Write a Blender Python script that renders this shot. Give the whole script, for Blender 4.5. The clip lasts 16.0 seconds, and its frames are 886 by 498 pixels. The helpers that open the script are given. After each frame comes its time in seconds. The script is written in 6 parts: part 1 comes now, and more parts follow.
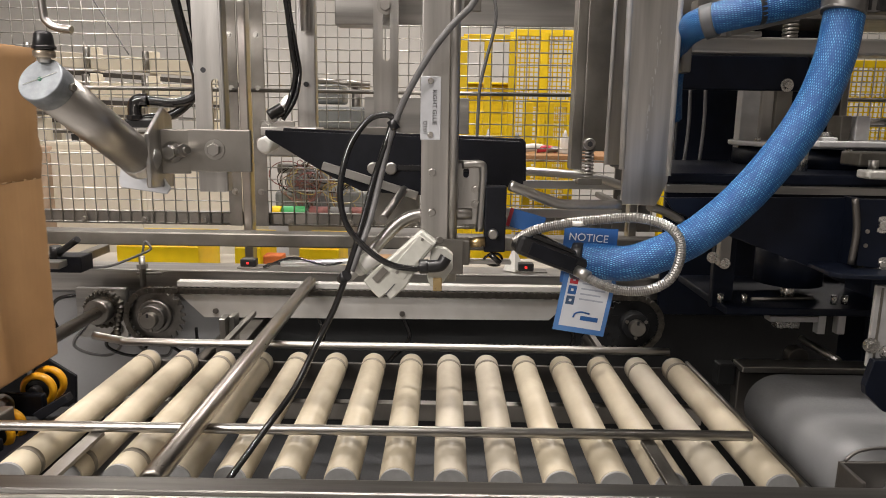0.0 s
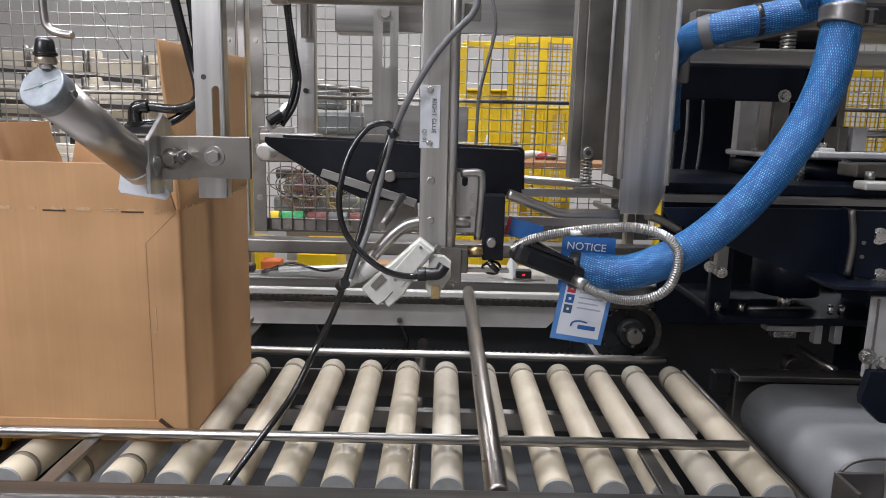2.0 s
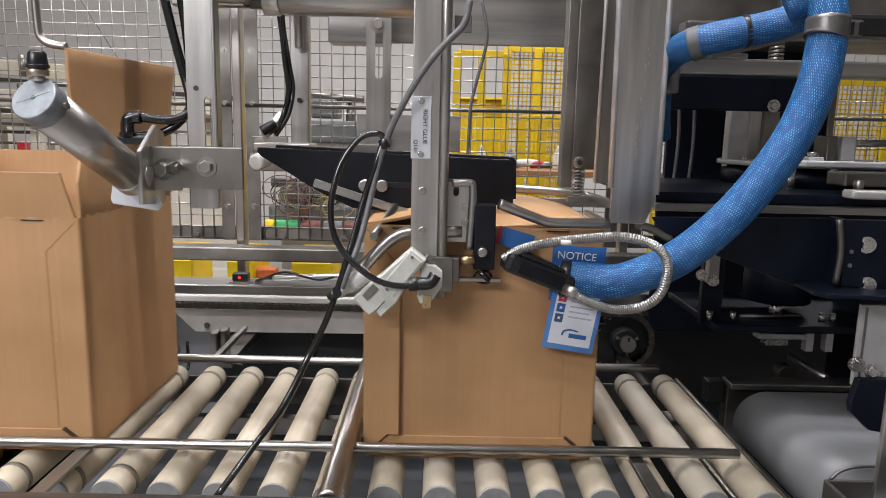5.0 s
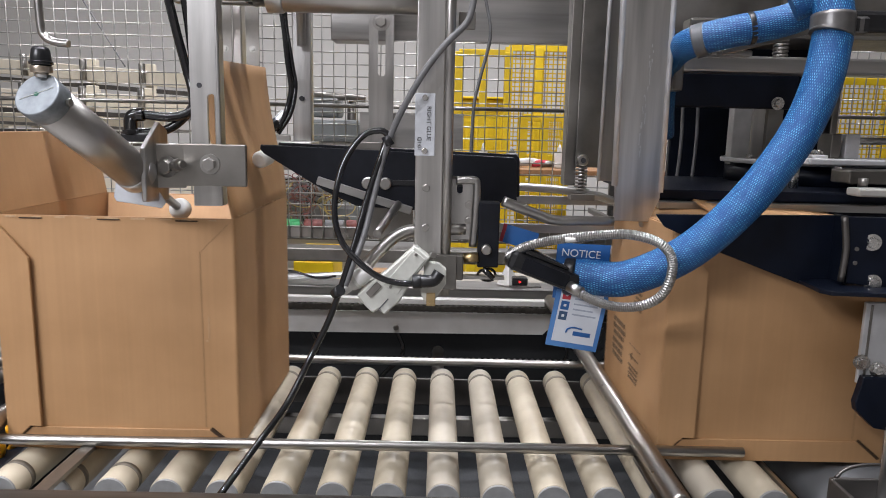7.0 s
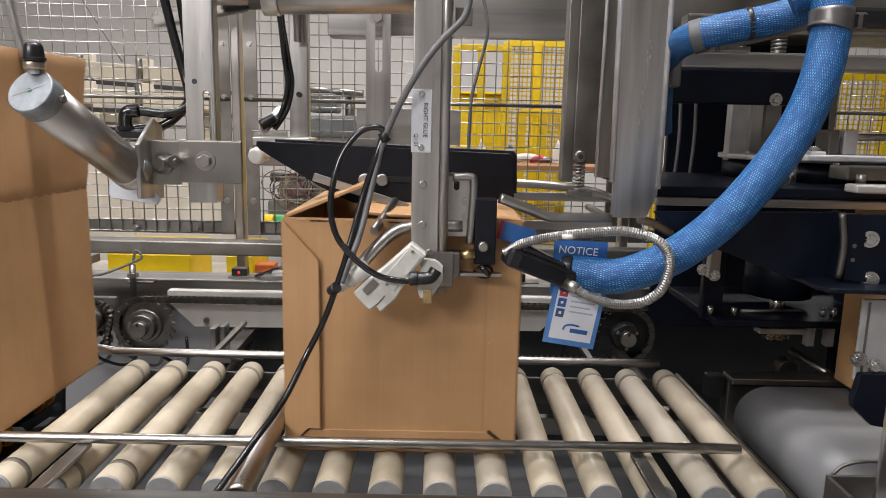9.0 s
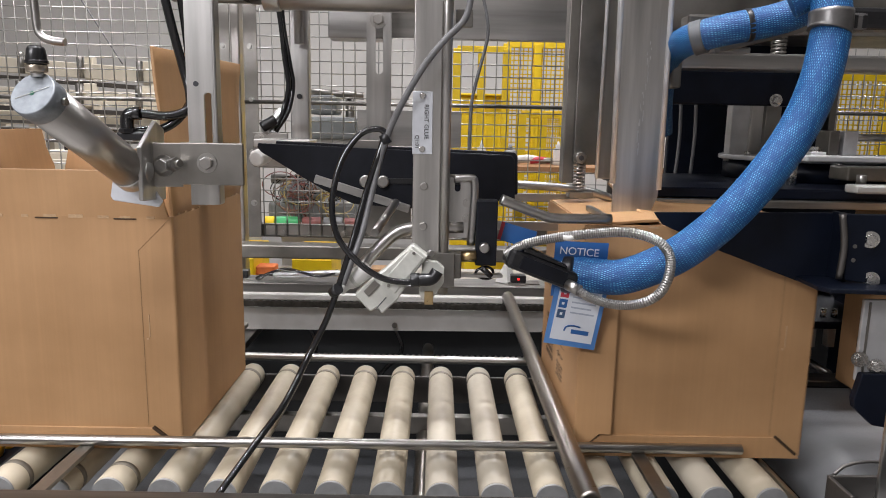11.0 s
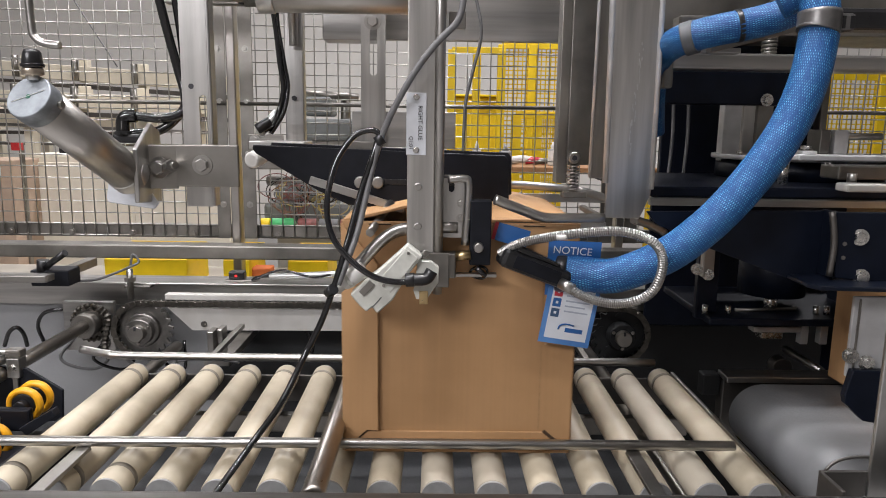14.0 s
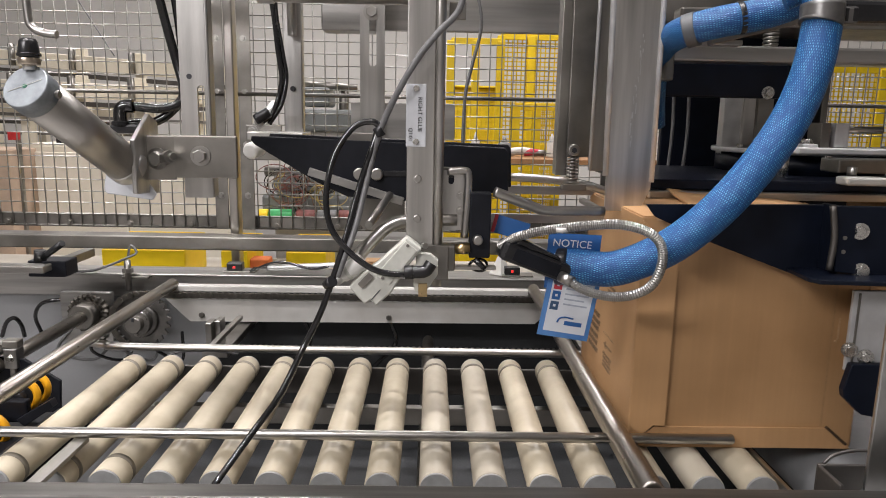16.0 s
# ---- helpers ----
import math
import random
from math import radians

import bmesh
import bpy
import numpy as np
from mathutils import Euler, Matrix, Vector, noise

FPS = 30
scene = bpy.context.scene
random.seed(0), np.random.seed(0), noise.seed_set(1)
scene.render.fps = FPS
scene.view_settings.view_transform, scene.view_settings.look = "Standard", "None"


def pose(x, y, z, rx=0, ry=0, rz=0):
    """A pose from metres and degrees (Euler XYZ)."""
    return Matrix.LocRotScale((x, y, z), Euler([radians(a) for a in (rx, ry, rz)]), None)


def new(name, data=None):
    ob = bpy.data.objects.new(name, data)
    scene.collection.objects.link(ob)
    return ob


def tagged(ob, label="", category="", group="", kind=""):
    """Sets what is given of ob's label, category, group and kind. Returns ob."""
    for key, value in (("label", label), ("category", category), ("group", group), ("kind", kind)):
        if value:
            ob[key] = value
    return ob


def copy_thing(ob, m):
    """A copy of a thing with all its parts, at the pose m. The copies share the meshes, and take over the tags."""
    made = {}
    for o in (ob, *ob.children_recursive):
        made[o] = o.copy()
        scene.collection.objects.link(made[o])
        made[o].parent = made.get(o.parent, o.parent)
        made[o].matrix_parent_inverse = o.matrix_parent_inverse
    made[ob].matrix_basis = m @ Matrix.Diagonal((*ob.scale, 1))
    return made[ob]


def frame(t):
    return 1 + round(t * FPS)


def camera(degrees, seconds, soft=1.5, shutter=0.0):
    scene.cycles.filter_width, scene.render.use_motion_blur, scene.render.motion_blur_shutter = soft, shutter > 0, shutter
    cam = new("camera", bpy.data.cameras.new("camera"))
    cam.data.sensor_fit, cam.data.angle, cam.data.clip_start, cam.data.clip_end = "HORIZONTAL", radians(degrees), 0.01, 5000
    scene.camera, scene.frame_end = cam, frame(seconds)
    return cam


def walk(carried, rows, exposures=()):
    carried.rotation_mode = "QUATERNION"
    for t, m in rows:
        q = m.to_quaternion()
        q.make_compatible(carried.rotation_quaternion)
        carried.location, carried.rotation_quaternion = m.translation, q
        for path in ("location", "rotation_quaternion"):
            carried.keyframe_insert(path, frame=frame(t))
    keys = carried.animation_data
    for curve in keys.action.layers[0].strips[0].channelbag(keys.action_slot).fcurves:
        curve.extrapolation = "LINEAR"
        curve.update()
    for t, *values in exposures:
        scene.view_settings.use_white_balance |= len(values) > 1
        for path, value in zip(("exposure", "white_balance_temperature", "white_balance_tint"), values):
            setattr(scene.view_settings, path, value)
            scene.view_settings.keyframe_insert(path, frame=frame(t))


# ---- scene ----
cam = camera(64.6, 16.0, soft=0.95, shutter=0.4)
walk(cam, [
    (0, pose(-0.0004, -0.0006, 1.2769, 79.171, -0.889, 0.140)),
    (0.5, pose(-0.0017, 0.0012, 1.2763, 79.222, -0.975, 0.114)),
    (1, pose(0.0011, 0.0016, 1.2761, 79.294, -1.143, 0.167)),
    (1.5, pose(0.0007, 0.0001, 1.2782, 79.427, -1.251, 0.049)),
    (2, pose(-0.0013, -0.0025, 1.2806, 79.626, -1.337, 0.032)),
    (2.5, pose(0.0008, -0.0063, 1.2820, 79.862, -1.385, 0.062)),
    (3, pose(0.0008, -0.0065, 1.2818, 80.152, -1.328, -0.069)),
    (3.5, pose(0.0029, -0.0081, 1.2810, 80.328, -1.187, -0.175)),
    (4, pose(0.0053, -0.0098, 1.2822, 80.352, -1.167, -0.331)),
    (6.5, pose(0.0034, -0.0020, 1.2846, 80.128, -1.407, -0.160)),
    (7, pose(0.0013, -0.0050, 1.2809, 80.231, -1.260, -0.222)),
    (7.5, pose(0.0017, -0.0043, 1.2803, 80.181, -1.258, -0.161)),
    (8, pose(0.0018, -0.0009, 1.2801, 80.047, -1.303, -0.221)),
    (8.5, pose(0.0035, 0.0004, 1.2849, 79.801, -1.355, -0.275)),
    (9, pose(0.0037, -0.0013, 1.2824, 79.864, -1.268, -0.344)),
    (11.5, pose(0.0020, -0.0032, 1.2829, 79.988, -1.077, -0.338)),
    (12, pose(0.0016, -0.0023, 1.2834, 79.998, -1.017, -0.340)),
    (12.5, pose(0.0041, -0.0015, 1.2823, 79.989, -0.934, -0.358)),
    (13, pose(0.0067, -0.0033, 1.2846, 79.945, -0.771, -0.462)),
    (13.5, pose(0.0095, -0.0100, 1.2816, 80.137, -0.749, -0.427)),
    (14, pose(0.0050, -0.0110, 1.2826, 80.068, -0.848, -0.696)),
    (14.5, pose(0.0059, -0.0107, 1.2811, 80.103, -0.917, -0.738)),
    (15, pose(0.0063, -0.0087, 1.2828, 79.821, -0.977, -0.756)),
    (15.5, pose(0.0079, -0.0094, 1.2823, 79.681, -1.068, -0.679)),
    (16, pose(0.0031, -0.0072, 1.2833, 79.369, -1.097, -0.824)),
], exposures=[(0, -0.1, 7100, 10), (1.0, -0.1, 6700, 10), (2.5, -0.1, 6000, 10), (4, -0.1, 6400, 10), (7, -0.1, 6150, 10), (9, -0.1, 6550, 10), (12.5, -0.1, 6200, 10), (14.5, -0.1, 6500, 10), (16, -0.1, 6600, 10)])

# ---- light: a factory hall under rows of ceiling luminaires, plus a low fill ----
world = bpy.data.worlds.new("hall_air")
scene.world = world
world.use_nodes = True
world.node_tree.nodes["Background"].inputs[0].default_value = (0.9, 0.95, 1.0, 1)
world.node_tree.nodes["Background"].inputs[1].default_value = 0.045


def hall_or_fill_lamp(x, y, z, sx, sy, watts, tint=(1.0, 0.968, 0.995)):
    d = bpy.data.lights.new("ceiling_light", "AREA")
    d.shape, d.size, d.size_y, d.energy, d.color = "RECTANGLE", sx, sy, watts, tint
    ob = new("ceiling_light", d)
    ob.matrix_basis = pose(x, y, z)
    return ob


for lx, ly, w in ((-2.2, 0.0, 42), (2.8, 0.4, 6), (-2.6, 5.2, 100), (0.4, 5.2, 102), (3.4, 5.2, 80), (-0.9, -1.3, 22), (1.6, -3.2, 5)):
    hall_or_fill_lamp(lx, ly, 4.2, 1.2, 0.3, w)
# added fill lamp, far below the ceiling, to brighten the left box fronts
hall_or_fill_lamp(-1.60, -1.10, 2.40, 1.3, 0.8, 92)
hall_or_fill_lamp(-0.6, -0.2, 4.2, 1.2, 0.07, 44)
hall_or_fill_lamp(-0.1, 1.00, 4.2, 2.4, 0.06, 138)


# ---- materials ----
def material(name, color, rough=0.5, metal=0.0, var=0.12, scale=20.0, bump=0.0, bscale=200.0, stretch=(1, 1, 1), second=None, spec=0.5, per_object=0.0):
    m = bpy.data.materials.new(name)
    m.use_nodes = True
    n, l = m.node_tree.nodes, m.node_tree.links
    b = n["Principled BSDF"]
    b.inputs["Roughness"].default_value, b.inputs["Metallic"].default_value = rough, metal
    b.inputs["Specular IOR Level"].default_value = spec
    tc = n.new("ShaderNodeTexCoord")
    mp = n.new("ShaderNodeMapping")
    mp.inputs["Scale"].default_value = stretch
    l.new(tc.outputs["Object"], mp.inputs["Vector"])
    big = n.new("ShaderNodeTexNoise")
    big.inputs["Scale"].default_value, big.inputs["Detail"].default_value = scale, 5
    l.new(mp.outputs[0], big.inputs["Vector"])
    ramp = n.new("ShaderNodeValToRGB")
    c2 = second or tuple(c * (1 - 2.2 * var) for c in color)
    c1 = tuple(min(1, c * (1 + var)) for c in color)
    ramp.color_ramp.elements[0].position, ramp.color_ramp.elements[1].position = 0.28, 0.72
    ramp.color_ramp.elements[0].color, ramp.color_ramp.elements[1].color = (*c2, 1), (*c1, 1)
    l.new(big.outputs["Fac"], ramp.inputs[0])
    out = ramp.outputs[0]
    if per_object:
        oi = n.new("ShaderNodeObjectInfo")
        mr = n.new("ShaderNodeMapRange")
        mr.inputs["To Min"].default_value, mr.inputs["To Max"].default_value = 1 - per_object, 1 + per_object
        l.new(oi.outputs["Random"], mr.inputs["Value"])
        hs = n.new("ShaderNodeHueSaturation")
        l.new(mr.outputs[0], hs.inputs["Value"])
        l.new(out, hs.inputs["Color"])
        out = hs.outputs[0]
    l.new(out, b.inputs["Base Color"])
    fine = n.new("ShaderNodeTexNoise")
    fine.inputs["Scale"].default_value, fine.inputs["Detail"].default_value = bscale, 3
    l.new(mp.outputs[0], fine.inputs["Vector"])
    rr = n.new("ShaderNodeMapRange")
    rr.inputs["To Min"].default_value, rr.inputs["To Max"].default_value = max(0.03, rough * 0.75), min(1, rough * 1.3)
    l.new(fine.outputs["Fac"], rr.inputs["Value"])
    l.new(rr.outputs[0], b.inputs["Roughness"])
    if bump:
        bp = n.new("ShaderNodeBump")
        bp.inputs["Strength"].default_value, bp.inputs["Distance"].default_value = bump, 0.001
        l.new(fine.outputs["Fac"], bp.inputs["Height"])
        l.new(bp.outputs[0], b.inputs["Normal"])
    return m


STEEL_C = material("scratched_stainless_column", (0.62, 0.605, 0.58), 0.33, 1.0, 0.20, 7, 0.12, 160, (6, 6, 0.35))
STEEL_V = material("brushed_stainless_upright", (0.50, 0.49, 0.47), 0.33, 1.0, 0.18, 7, 0.16, 160, (6, 6, 0.35))
STEEL_H = material("brushed_stainless_level", (0.50, 0.49, 0.47), 0.34, 1.0, 0.16, 7, 0.16, 160, (0.35, 6, 6))
STEEL_D = material("dull_stainless", (0.31, 0.295, 0.27), 0.38, 1.0, 0.22, 9, 0.05, 90)
STEEL_POL = material("polished_steel_rod", (0.47, 0.455, 0.43), 0.31, 1.0, 0.10, 12, 0.0, 5)
ALU = material("bare_aluminium", (0.66, 0.66, 0.65), 0.32, 1.0, 0.08, 25, 0.06, 300)
CAP_ALU = material("turned_aluminium_cap", (0.30, 0.325, 0.345), 0.5, 0.6, 0.18, 60, 0.12, 400)
PLATE_M = material("engraved_plate", (0.66, 0.68, 0.71), 0.36, 0.25, 0.05, 60, 0.05, 400)
CONDUIT_M = material("dull_galvanised_conduit", (0.42, 0.41, 0.39), 0.42, 1.0, 0.1, 60)
BARREL_M = material("ground_stainless_barrel", (0.47, 0.45, 0.42), 0.32, 1.0, 0.06, 14, 0.03, 300)
ROD_WORN = material("worn_round_bar", (0.42, 0.39, 0.35), 0.30, 1.0, 0.16, 22, 0.08, 200, (1, 0.25, 1))
DARK_STEEL = material("oiled_dark_steel", (0.15, 0.14, 0.13), 0.45, 0.9, 0.12, 6, 0.06, 120)
SPROCKET_M = material("worn_sprocket_steel", (0.26, 0.25, 0.235), 0.40, 1.0, 0.2, 30, 0.1, 150)
RAIL_M = material("worn_dull_rail", (0.20, 0.192, 0.18), 0.38, 1.0, 0.22, 9, 0.1, 160, (0.3, 6, 6))
WIRE_M = material("dull_zinc_wire", (0.53, 0.52, 0.49), 0.32, 1.0, 0.12, 30, 0.06, 300)
FRAME_M = material("tarnished_stainless_frame", (0.31, 0.295, 0.27), 0.4, 1.0, 0.2, 8, 0.1, 160)
PANEL_M = material("smooth_grey_machine_panel", (0.31, 0.315, 0.32), 0.5, 0.40, 0.10, 3, 0.03, 120)
NEAR_BLACK = material("near_black_finish", (0.020, 0.021, 0.022), 0.5, 0.0, 0.15, 5, 0.05, 90, spec=0.3)
CHAIN_M = material("oiled_chain_steel", (0.13, 0.12, 0.105), 0.40, 1.0, 0.2, 60)
NAVY = material("dark_navy_powder_coat", (0.0055, 0.008, 0.016), 0.38, 0.0, 0.15, 30, 0.15, 700, spec=0.2)
BLACK_AN = material("black_anodised_plate", (0.009, 0.010, 0.014), 0.45, 0.0, 0.15, 40, 0.1, 500, spec=0.22)
BLACK_PL = material("black_plastic", (0.012, 0.012, 0.013), 0.3, 0.0, 0.1, 60, 0.1, 300)
CABLE_BK = material("black_pvc_hose", (0.007, 0.007, 0.008), 0.13, 0.0, 0.1, 30, 0.0, 60, spec=0.8)
CABLE_GY = material("grey_cable", (0.16, 0.16, 0.16), 0.4, 0.0, 0.1, 60)
ROLLER_M = material("cream_plastic_roller", (0.515, 0.460, 0.350), 0.38, 0.0, 0.07, 16, 0.06, 90, (1, 0.8, 1), second=(0.37, 0.315, 0.225), per_object=0.09)
ROLLER_WORN = material("scuffed_grey_roller", (0.50, 0.455, 0.365), 0.42, 0.0, 0.08, 11, 0.08, 90, (1, 0.5, 1), second=(0.33, 0.29, 0.225))
DARK_PL = material("dark_grey_plastic", (0.10, 0.105, 0.11), 0.4, 0.0, 0.1, 60, 0.1, 300)
COLLAR_M = material("gunmetal_hose_clamp", (0.16, 0.155, 0.15), 0.35, 0.7, 0.12, 60, 0.1, 300)
CAP_M = material("grey_roller_cap", (0.26, 0.262, 0.258), 0.5, 0.0, 0.08, 60)
RING_M = material("dull_roller_groove", (0.22, 0.195, 0.155), 0.6, 0.0, 0.12, 60)
PALE_ALU = material("clear_anodised_plate", (0.62, 0.62, 0.62), 0.42, 0.45, 0.08, 30, 0.06, 300)
ZINC = material("zinc_plated_screw", (0.58, 0.57, 0.545), 0.26, 1.0, 0.08, 60)
WHITE_PE = material("white_polyethylene_guide", (0.58, 0.57, 0.54), 0.45, 0.0, 0.05, 12, 0.05, 200, second=(0.46, 0.445, 0.41))
WHITE_PL = material("white_plastic", (0.74, 0.73, 0.69), 0.4, 0.0, 0.05, 30)
OFF_WHITE = material("off_white_glue_head", (0.60, 0.60, 0.54), 0.5, 0.0, 0.08, 60, 0.1, 300)
YELLOW = material("yellow_paint", (0.86, 0.60, 0.008), 0.45, 0.0, 0.06, 12)
YELLOW_PU = material("amber_polyurethane_wheel", (0.80, 0.38, 0.015), 0.35, 0.0, 0.06, 25)
BELT_M = material("grey_conveyor_belt", (0.20, 0.203, 0.205), 0.42, 0.0, 0.10, 9, 0.12, 400, (0.6, 1.0, 1), second=(0.135, 0.137, 0.14))
WALL_M = material("cream_wall_panel", (0.80, 0.735, 0.60), 0.7, 0.0, 0.05, 2)
GREY_WALL = material("grey_wall_paint", (0.60, 0.58, 0.55), 0.7, 0.0, 0.05, 1.5)
FAR_WALL = material("off_white_wall_paint", (0.76, 0.74, 0.70), 0.7, 0.0, 0.04, 2)
FLOOR_M = material("sealed_concrete", (0.30, 0.29, 0.28), 0.4, 0.0, 0.12, 2, 0.05, 60)
NICKEL = material("nickel_plated_brass", (0.58, 0.50, 0.40), 0.3, 1.0, 0.08, 60)
BRASS = material("brass_fitting", (0.62, 0.46, 0.24), 0.3, 1.0, 0.08, 60)
DARK_GREEN = material("dark_green_dot", (0.02, 0.12, 0.07), 0.5, 0.0, 0.1, 40)
RED_PL = material("red_plastic", (0.55, 0.03, 0.03), 0.4, 0.0, 0.1, 40)
GREEN_PL = material("green_plastic", (0.06, 0.42, 0.14), 0.4, 0.0, 0.1, 40)
BLUE_PR = material("blue_printed_card", (0.025, 0.12, 0.36), 0.35, 0.0, 0.05, 30)
PALE_BLUE = material("mid_blue_printed_card", (0.10, 0.24, 0.52), 0.35, 0.0, 0.2, 14, second=(0.05, 0.16, 0.42))
WHITE_PR = material("white_printed_card", (0.74, 0.77, 0.82), 0.4, 0.0, 0.03, 30)
GREY_PR = material("grey_print", (0.42, 0.46, 0.54), 0.5, 0.0, 0.03, 30)
SLATE_PR = material("slate_blue_print", (0.05, 0.10, 0.19), 0.4, 0.0, 0.05, 30)
RED_PR = material("red_printed_card", (0.52, 0.04, 0.06), 0.4, 0.0, 0.05, 30)
INK = material("dark_print", (0.03, 0.03, 0.035), 0.5, 0.0, 0.05, 30)
INK_BOX = material("faded_brown_black_print", (0.20, 0.125, 0.066), 0.8, 0.0, 0.3, 160)
GREEN_PAINT = material("grey_green_machine_paint", (0.17, 0.18, 0.175), 0.5, 0.0, 0.12, 8)


def cardboard(name, base, dark):
    m = material(name, base, 0.55, 0.0, 0.07, 9, 0.12, 500, second=dark, per_object=0.04)
    n, l = m.node_tree.nodes, m.node_tree.links
    b = n["Principled BSDF"]
    tc = n.new("ShaderNodeTexCoord")
    w = n.new("ShaderNodeTexNoise")
    mp = n.new("ShaderNodeMapping")
    mp.inputs["Scale"].default_value = (160, 160, 2)
    l.new(tc.outputs["Object"], mp.inputs["Vector"])
    l.new(mp.outputs[0], w.inputs["Vector"])
    w.inputs["Scale"].default_value = 1.0
    mix = n.new("ShaderNodeMixRGB")
    mix.blend_type, mix.inputs[0].default_value = "OVERLAY", 0.08
    old = b.inputs["Base Color"].links[0].from_socket
    l.new(old, mix.inputs[1])
    l.new(w.outputs["Fac"], mix.inputs[2])
    l.new(mix.outputs[0], b.inputs["Base Color"])
    return m


CARD = cardboard("brown_corrugated_card", (0.462, 0.270, 0.127), (0.40, 0.226, 0.100))
CREASE_M = material("creased_card_edge", (0.37, 0.225, 0.112), 0.8, 0.0, 0.15, 120)
SLOT_M = material("cut_slot_card", (0.06, 0.033, 0.015), 0.9, 0.0, 0.2, 200)
CARD_PALE = material("scuffed_pale_card", (0.52, 0.35, 0.20), 0.8, 0.0, 0.1, 200)


def braid(name, base, light):
    m = bpy.data.materials.new(name)
    m.use_nodes = True
    n, l = m.node_tree.nodes, m.node_tree.links
    b = n["Principled BSDF"]
    b.inputs["Roughness"].default_value = 0.48
    uv = n.new("ShaderNodeUVMap")
    hs = []
    for turn in (0.36, -0.36):
        mp = n.new("ShaderNodeMapping")
        mp.inputs["Rotation"].default_value = (0, 0, turn)
        l.new(uv.outputs[0], mp.inputs["Vector"])
        w = n.new("ShaderNodeTexWave")
        w.inputs["Scale"].default_value, w.inputs["Distortion"].default_value = 118.0, 1.6
        l.new(mp.outputs[0], w.inputs["Vector"])
        hs.append(w.outputs["Fac"])
    mul = n.new("ShaderNodeMath")
    mul.operation = "MULTIPLY"
    l.new(hs[0], mul.inputs[0]), l.new(hs[1], mul.inputs[1])
    no = n.new("ShaderNodeTexNoise")
    no.inputs["Scale"].default_value, no.inputs["Detail"].default_value = 130.0, 4
    along = n.new("ShaderNodeMapping")
    along.inputs["Scale"].default_value = (1.5, 0.4, 1)
    l.new(uv.outputs[0], along.inputs["Vector"])
    l.new(along.outputs[0], no.inputs["Vector"])
    gain = n.new("ShaderNodeMapRange")
    gain.inputs["From Min"].default_value, gain.inputs["From Max"].default_value = 0.34, 0.66
    gain.inputs["To Min"].default_value, gain.inputs["To Max"].default_value = 0.25, 1.35
    l.new(no.outputs["Fac"], gain.inputs["Value"])
    mul2 = n.new("ShaderNodeMath")
    mul2.operation = "MULTIPLY"
    l.new(mul.outputs[0], mul2.inputs[0]), l.new(gain.outputs[0], mul2.inputs[1])
    # weave pattern, its pale end also paints the glints on the strands
    ramp = n.new("ShaderNodeValToRGB")
    ramp.color_ramp.elements[0].position, ramp.color_ramp.elements[1].position = 0.26, 0.92
    ramp.color_ramp.elements[0].color, ramp.color_ramp.elements[1].color = (*base, 1), (*light, 1)
    mid = ramp.color_ramp.elements.new(0.5)
    mid.color = (*[0.75 * a + 0.25 * c for a, c in zip(base, light)], 1)
    l.new(mul2.outputs[0], ramp.inputs[0])
    l.new(ramp.outputs[0], b.inputs["Base Color"])
    bp = n.new("ShaderNodeBump")
    bp.inputs["Strength"].default_value, bp.inputs["Distance"].default_value = 0.6, 0.001
    l.new(mul.outputs[0], bp.inputs["Height"])
    l.new(bp.outputs[0], b.inputs["Normal"])
    return m


BRAID = braid("blue_braided_sleeve", (0.001, 0.066, 0.225), (0.13, 0.47, 0.78))


def glow(name, color, strength):
    m = bpy.data.materials.new(name)
    m.use_nodes = True
    b = m.node_tree.nodes["Principled BSDF"]
    b.inputs["Base Color"].default_value = (*color, 1)
    b.inputs["Emission Color"].default_value = (*color, 1)
    b.inputs["Emission Strength"].default_value = strength
    return m


RED_LED = glow("red_indicator_light", (1.0, 0.03, 0.03), 0.9)
CLEAR = bpy.data.materials.new("smoky_clear_guard")
CLEAR.use_nodes = True
CLEAR.node_tree.nodes["Principled BSDF"].inputs["Transmission Weight"].default_value = 0.85
CLEAR.node_tree.nodes["Principled BSDF"].inputs["Roughness"].default_value = 0.15
CLEAR.node_tree.nodes["Principled BSDF"].inputs["Base Color"].default_value = (0.6, 0.6, 0.58, 1)


# ---- building helpers ----
def thing(name, label, category, group="", m=None, kind=""):
    ob = new(name)
    ob.empty_display_size = 0.05
    if m is not None:
        ob.matrix_basis = m
    return tagged(ob, label, category, group, kind)


def part(name, bm, mat, parent=None, label=""):
    me = bpy.data.meshes.new(name)
    bm.to_mesh(me)
    bm.free()
    me.materials.append(mat)
    ob = new(name, me)
    if parent is not None:
        ob.parent = parent
    if label:
        tagged(ob, label)
    return ob


def block(x0, x1, y0, y1, z0, z1, bevel=0.0015, bm=None):
    own = bmesh.new()
    bmesh.ops.create_cube(own, size=1)
    for v in own.verts:
        v.co = ((x0 + x1) / 2 + v.co.x * (x1 - x0), (y0 + y1) / 2 + v.co.y * (y1 - y0), (z0 + z1) / 2 + v.co.z * (z1 - z0))
    if bevel:
        bevel = min(bevel, 0.3 * min(abs(x1 - x0), abs(y1 - y0), abs(z1 - z0)))
        bmesh.ops.bevel(own, geom=own.edges[:], offset=bevel, segments=2, affect="EDGES", profile=0.5)
    return merge(bm, own)


def merge(bm, own):
    if bm is None:
        return own
    me = bpy.data.meshes.new("tmp")
    own.to_mesh(me)
    own.free()
    bm.from_mesh(me)
    bpy.data.meshes.remove(me)
    return bm


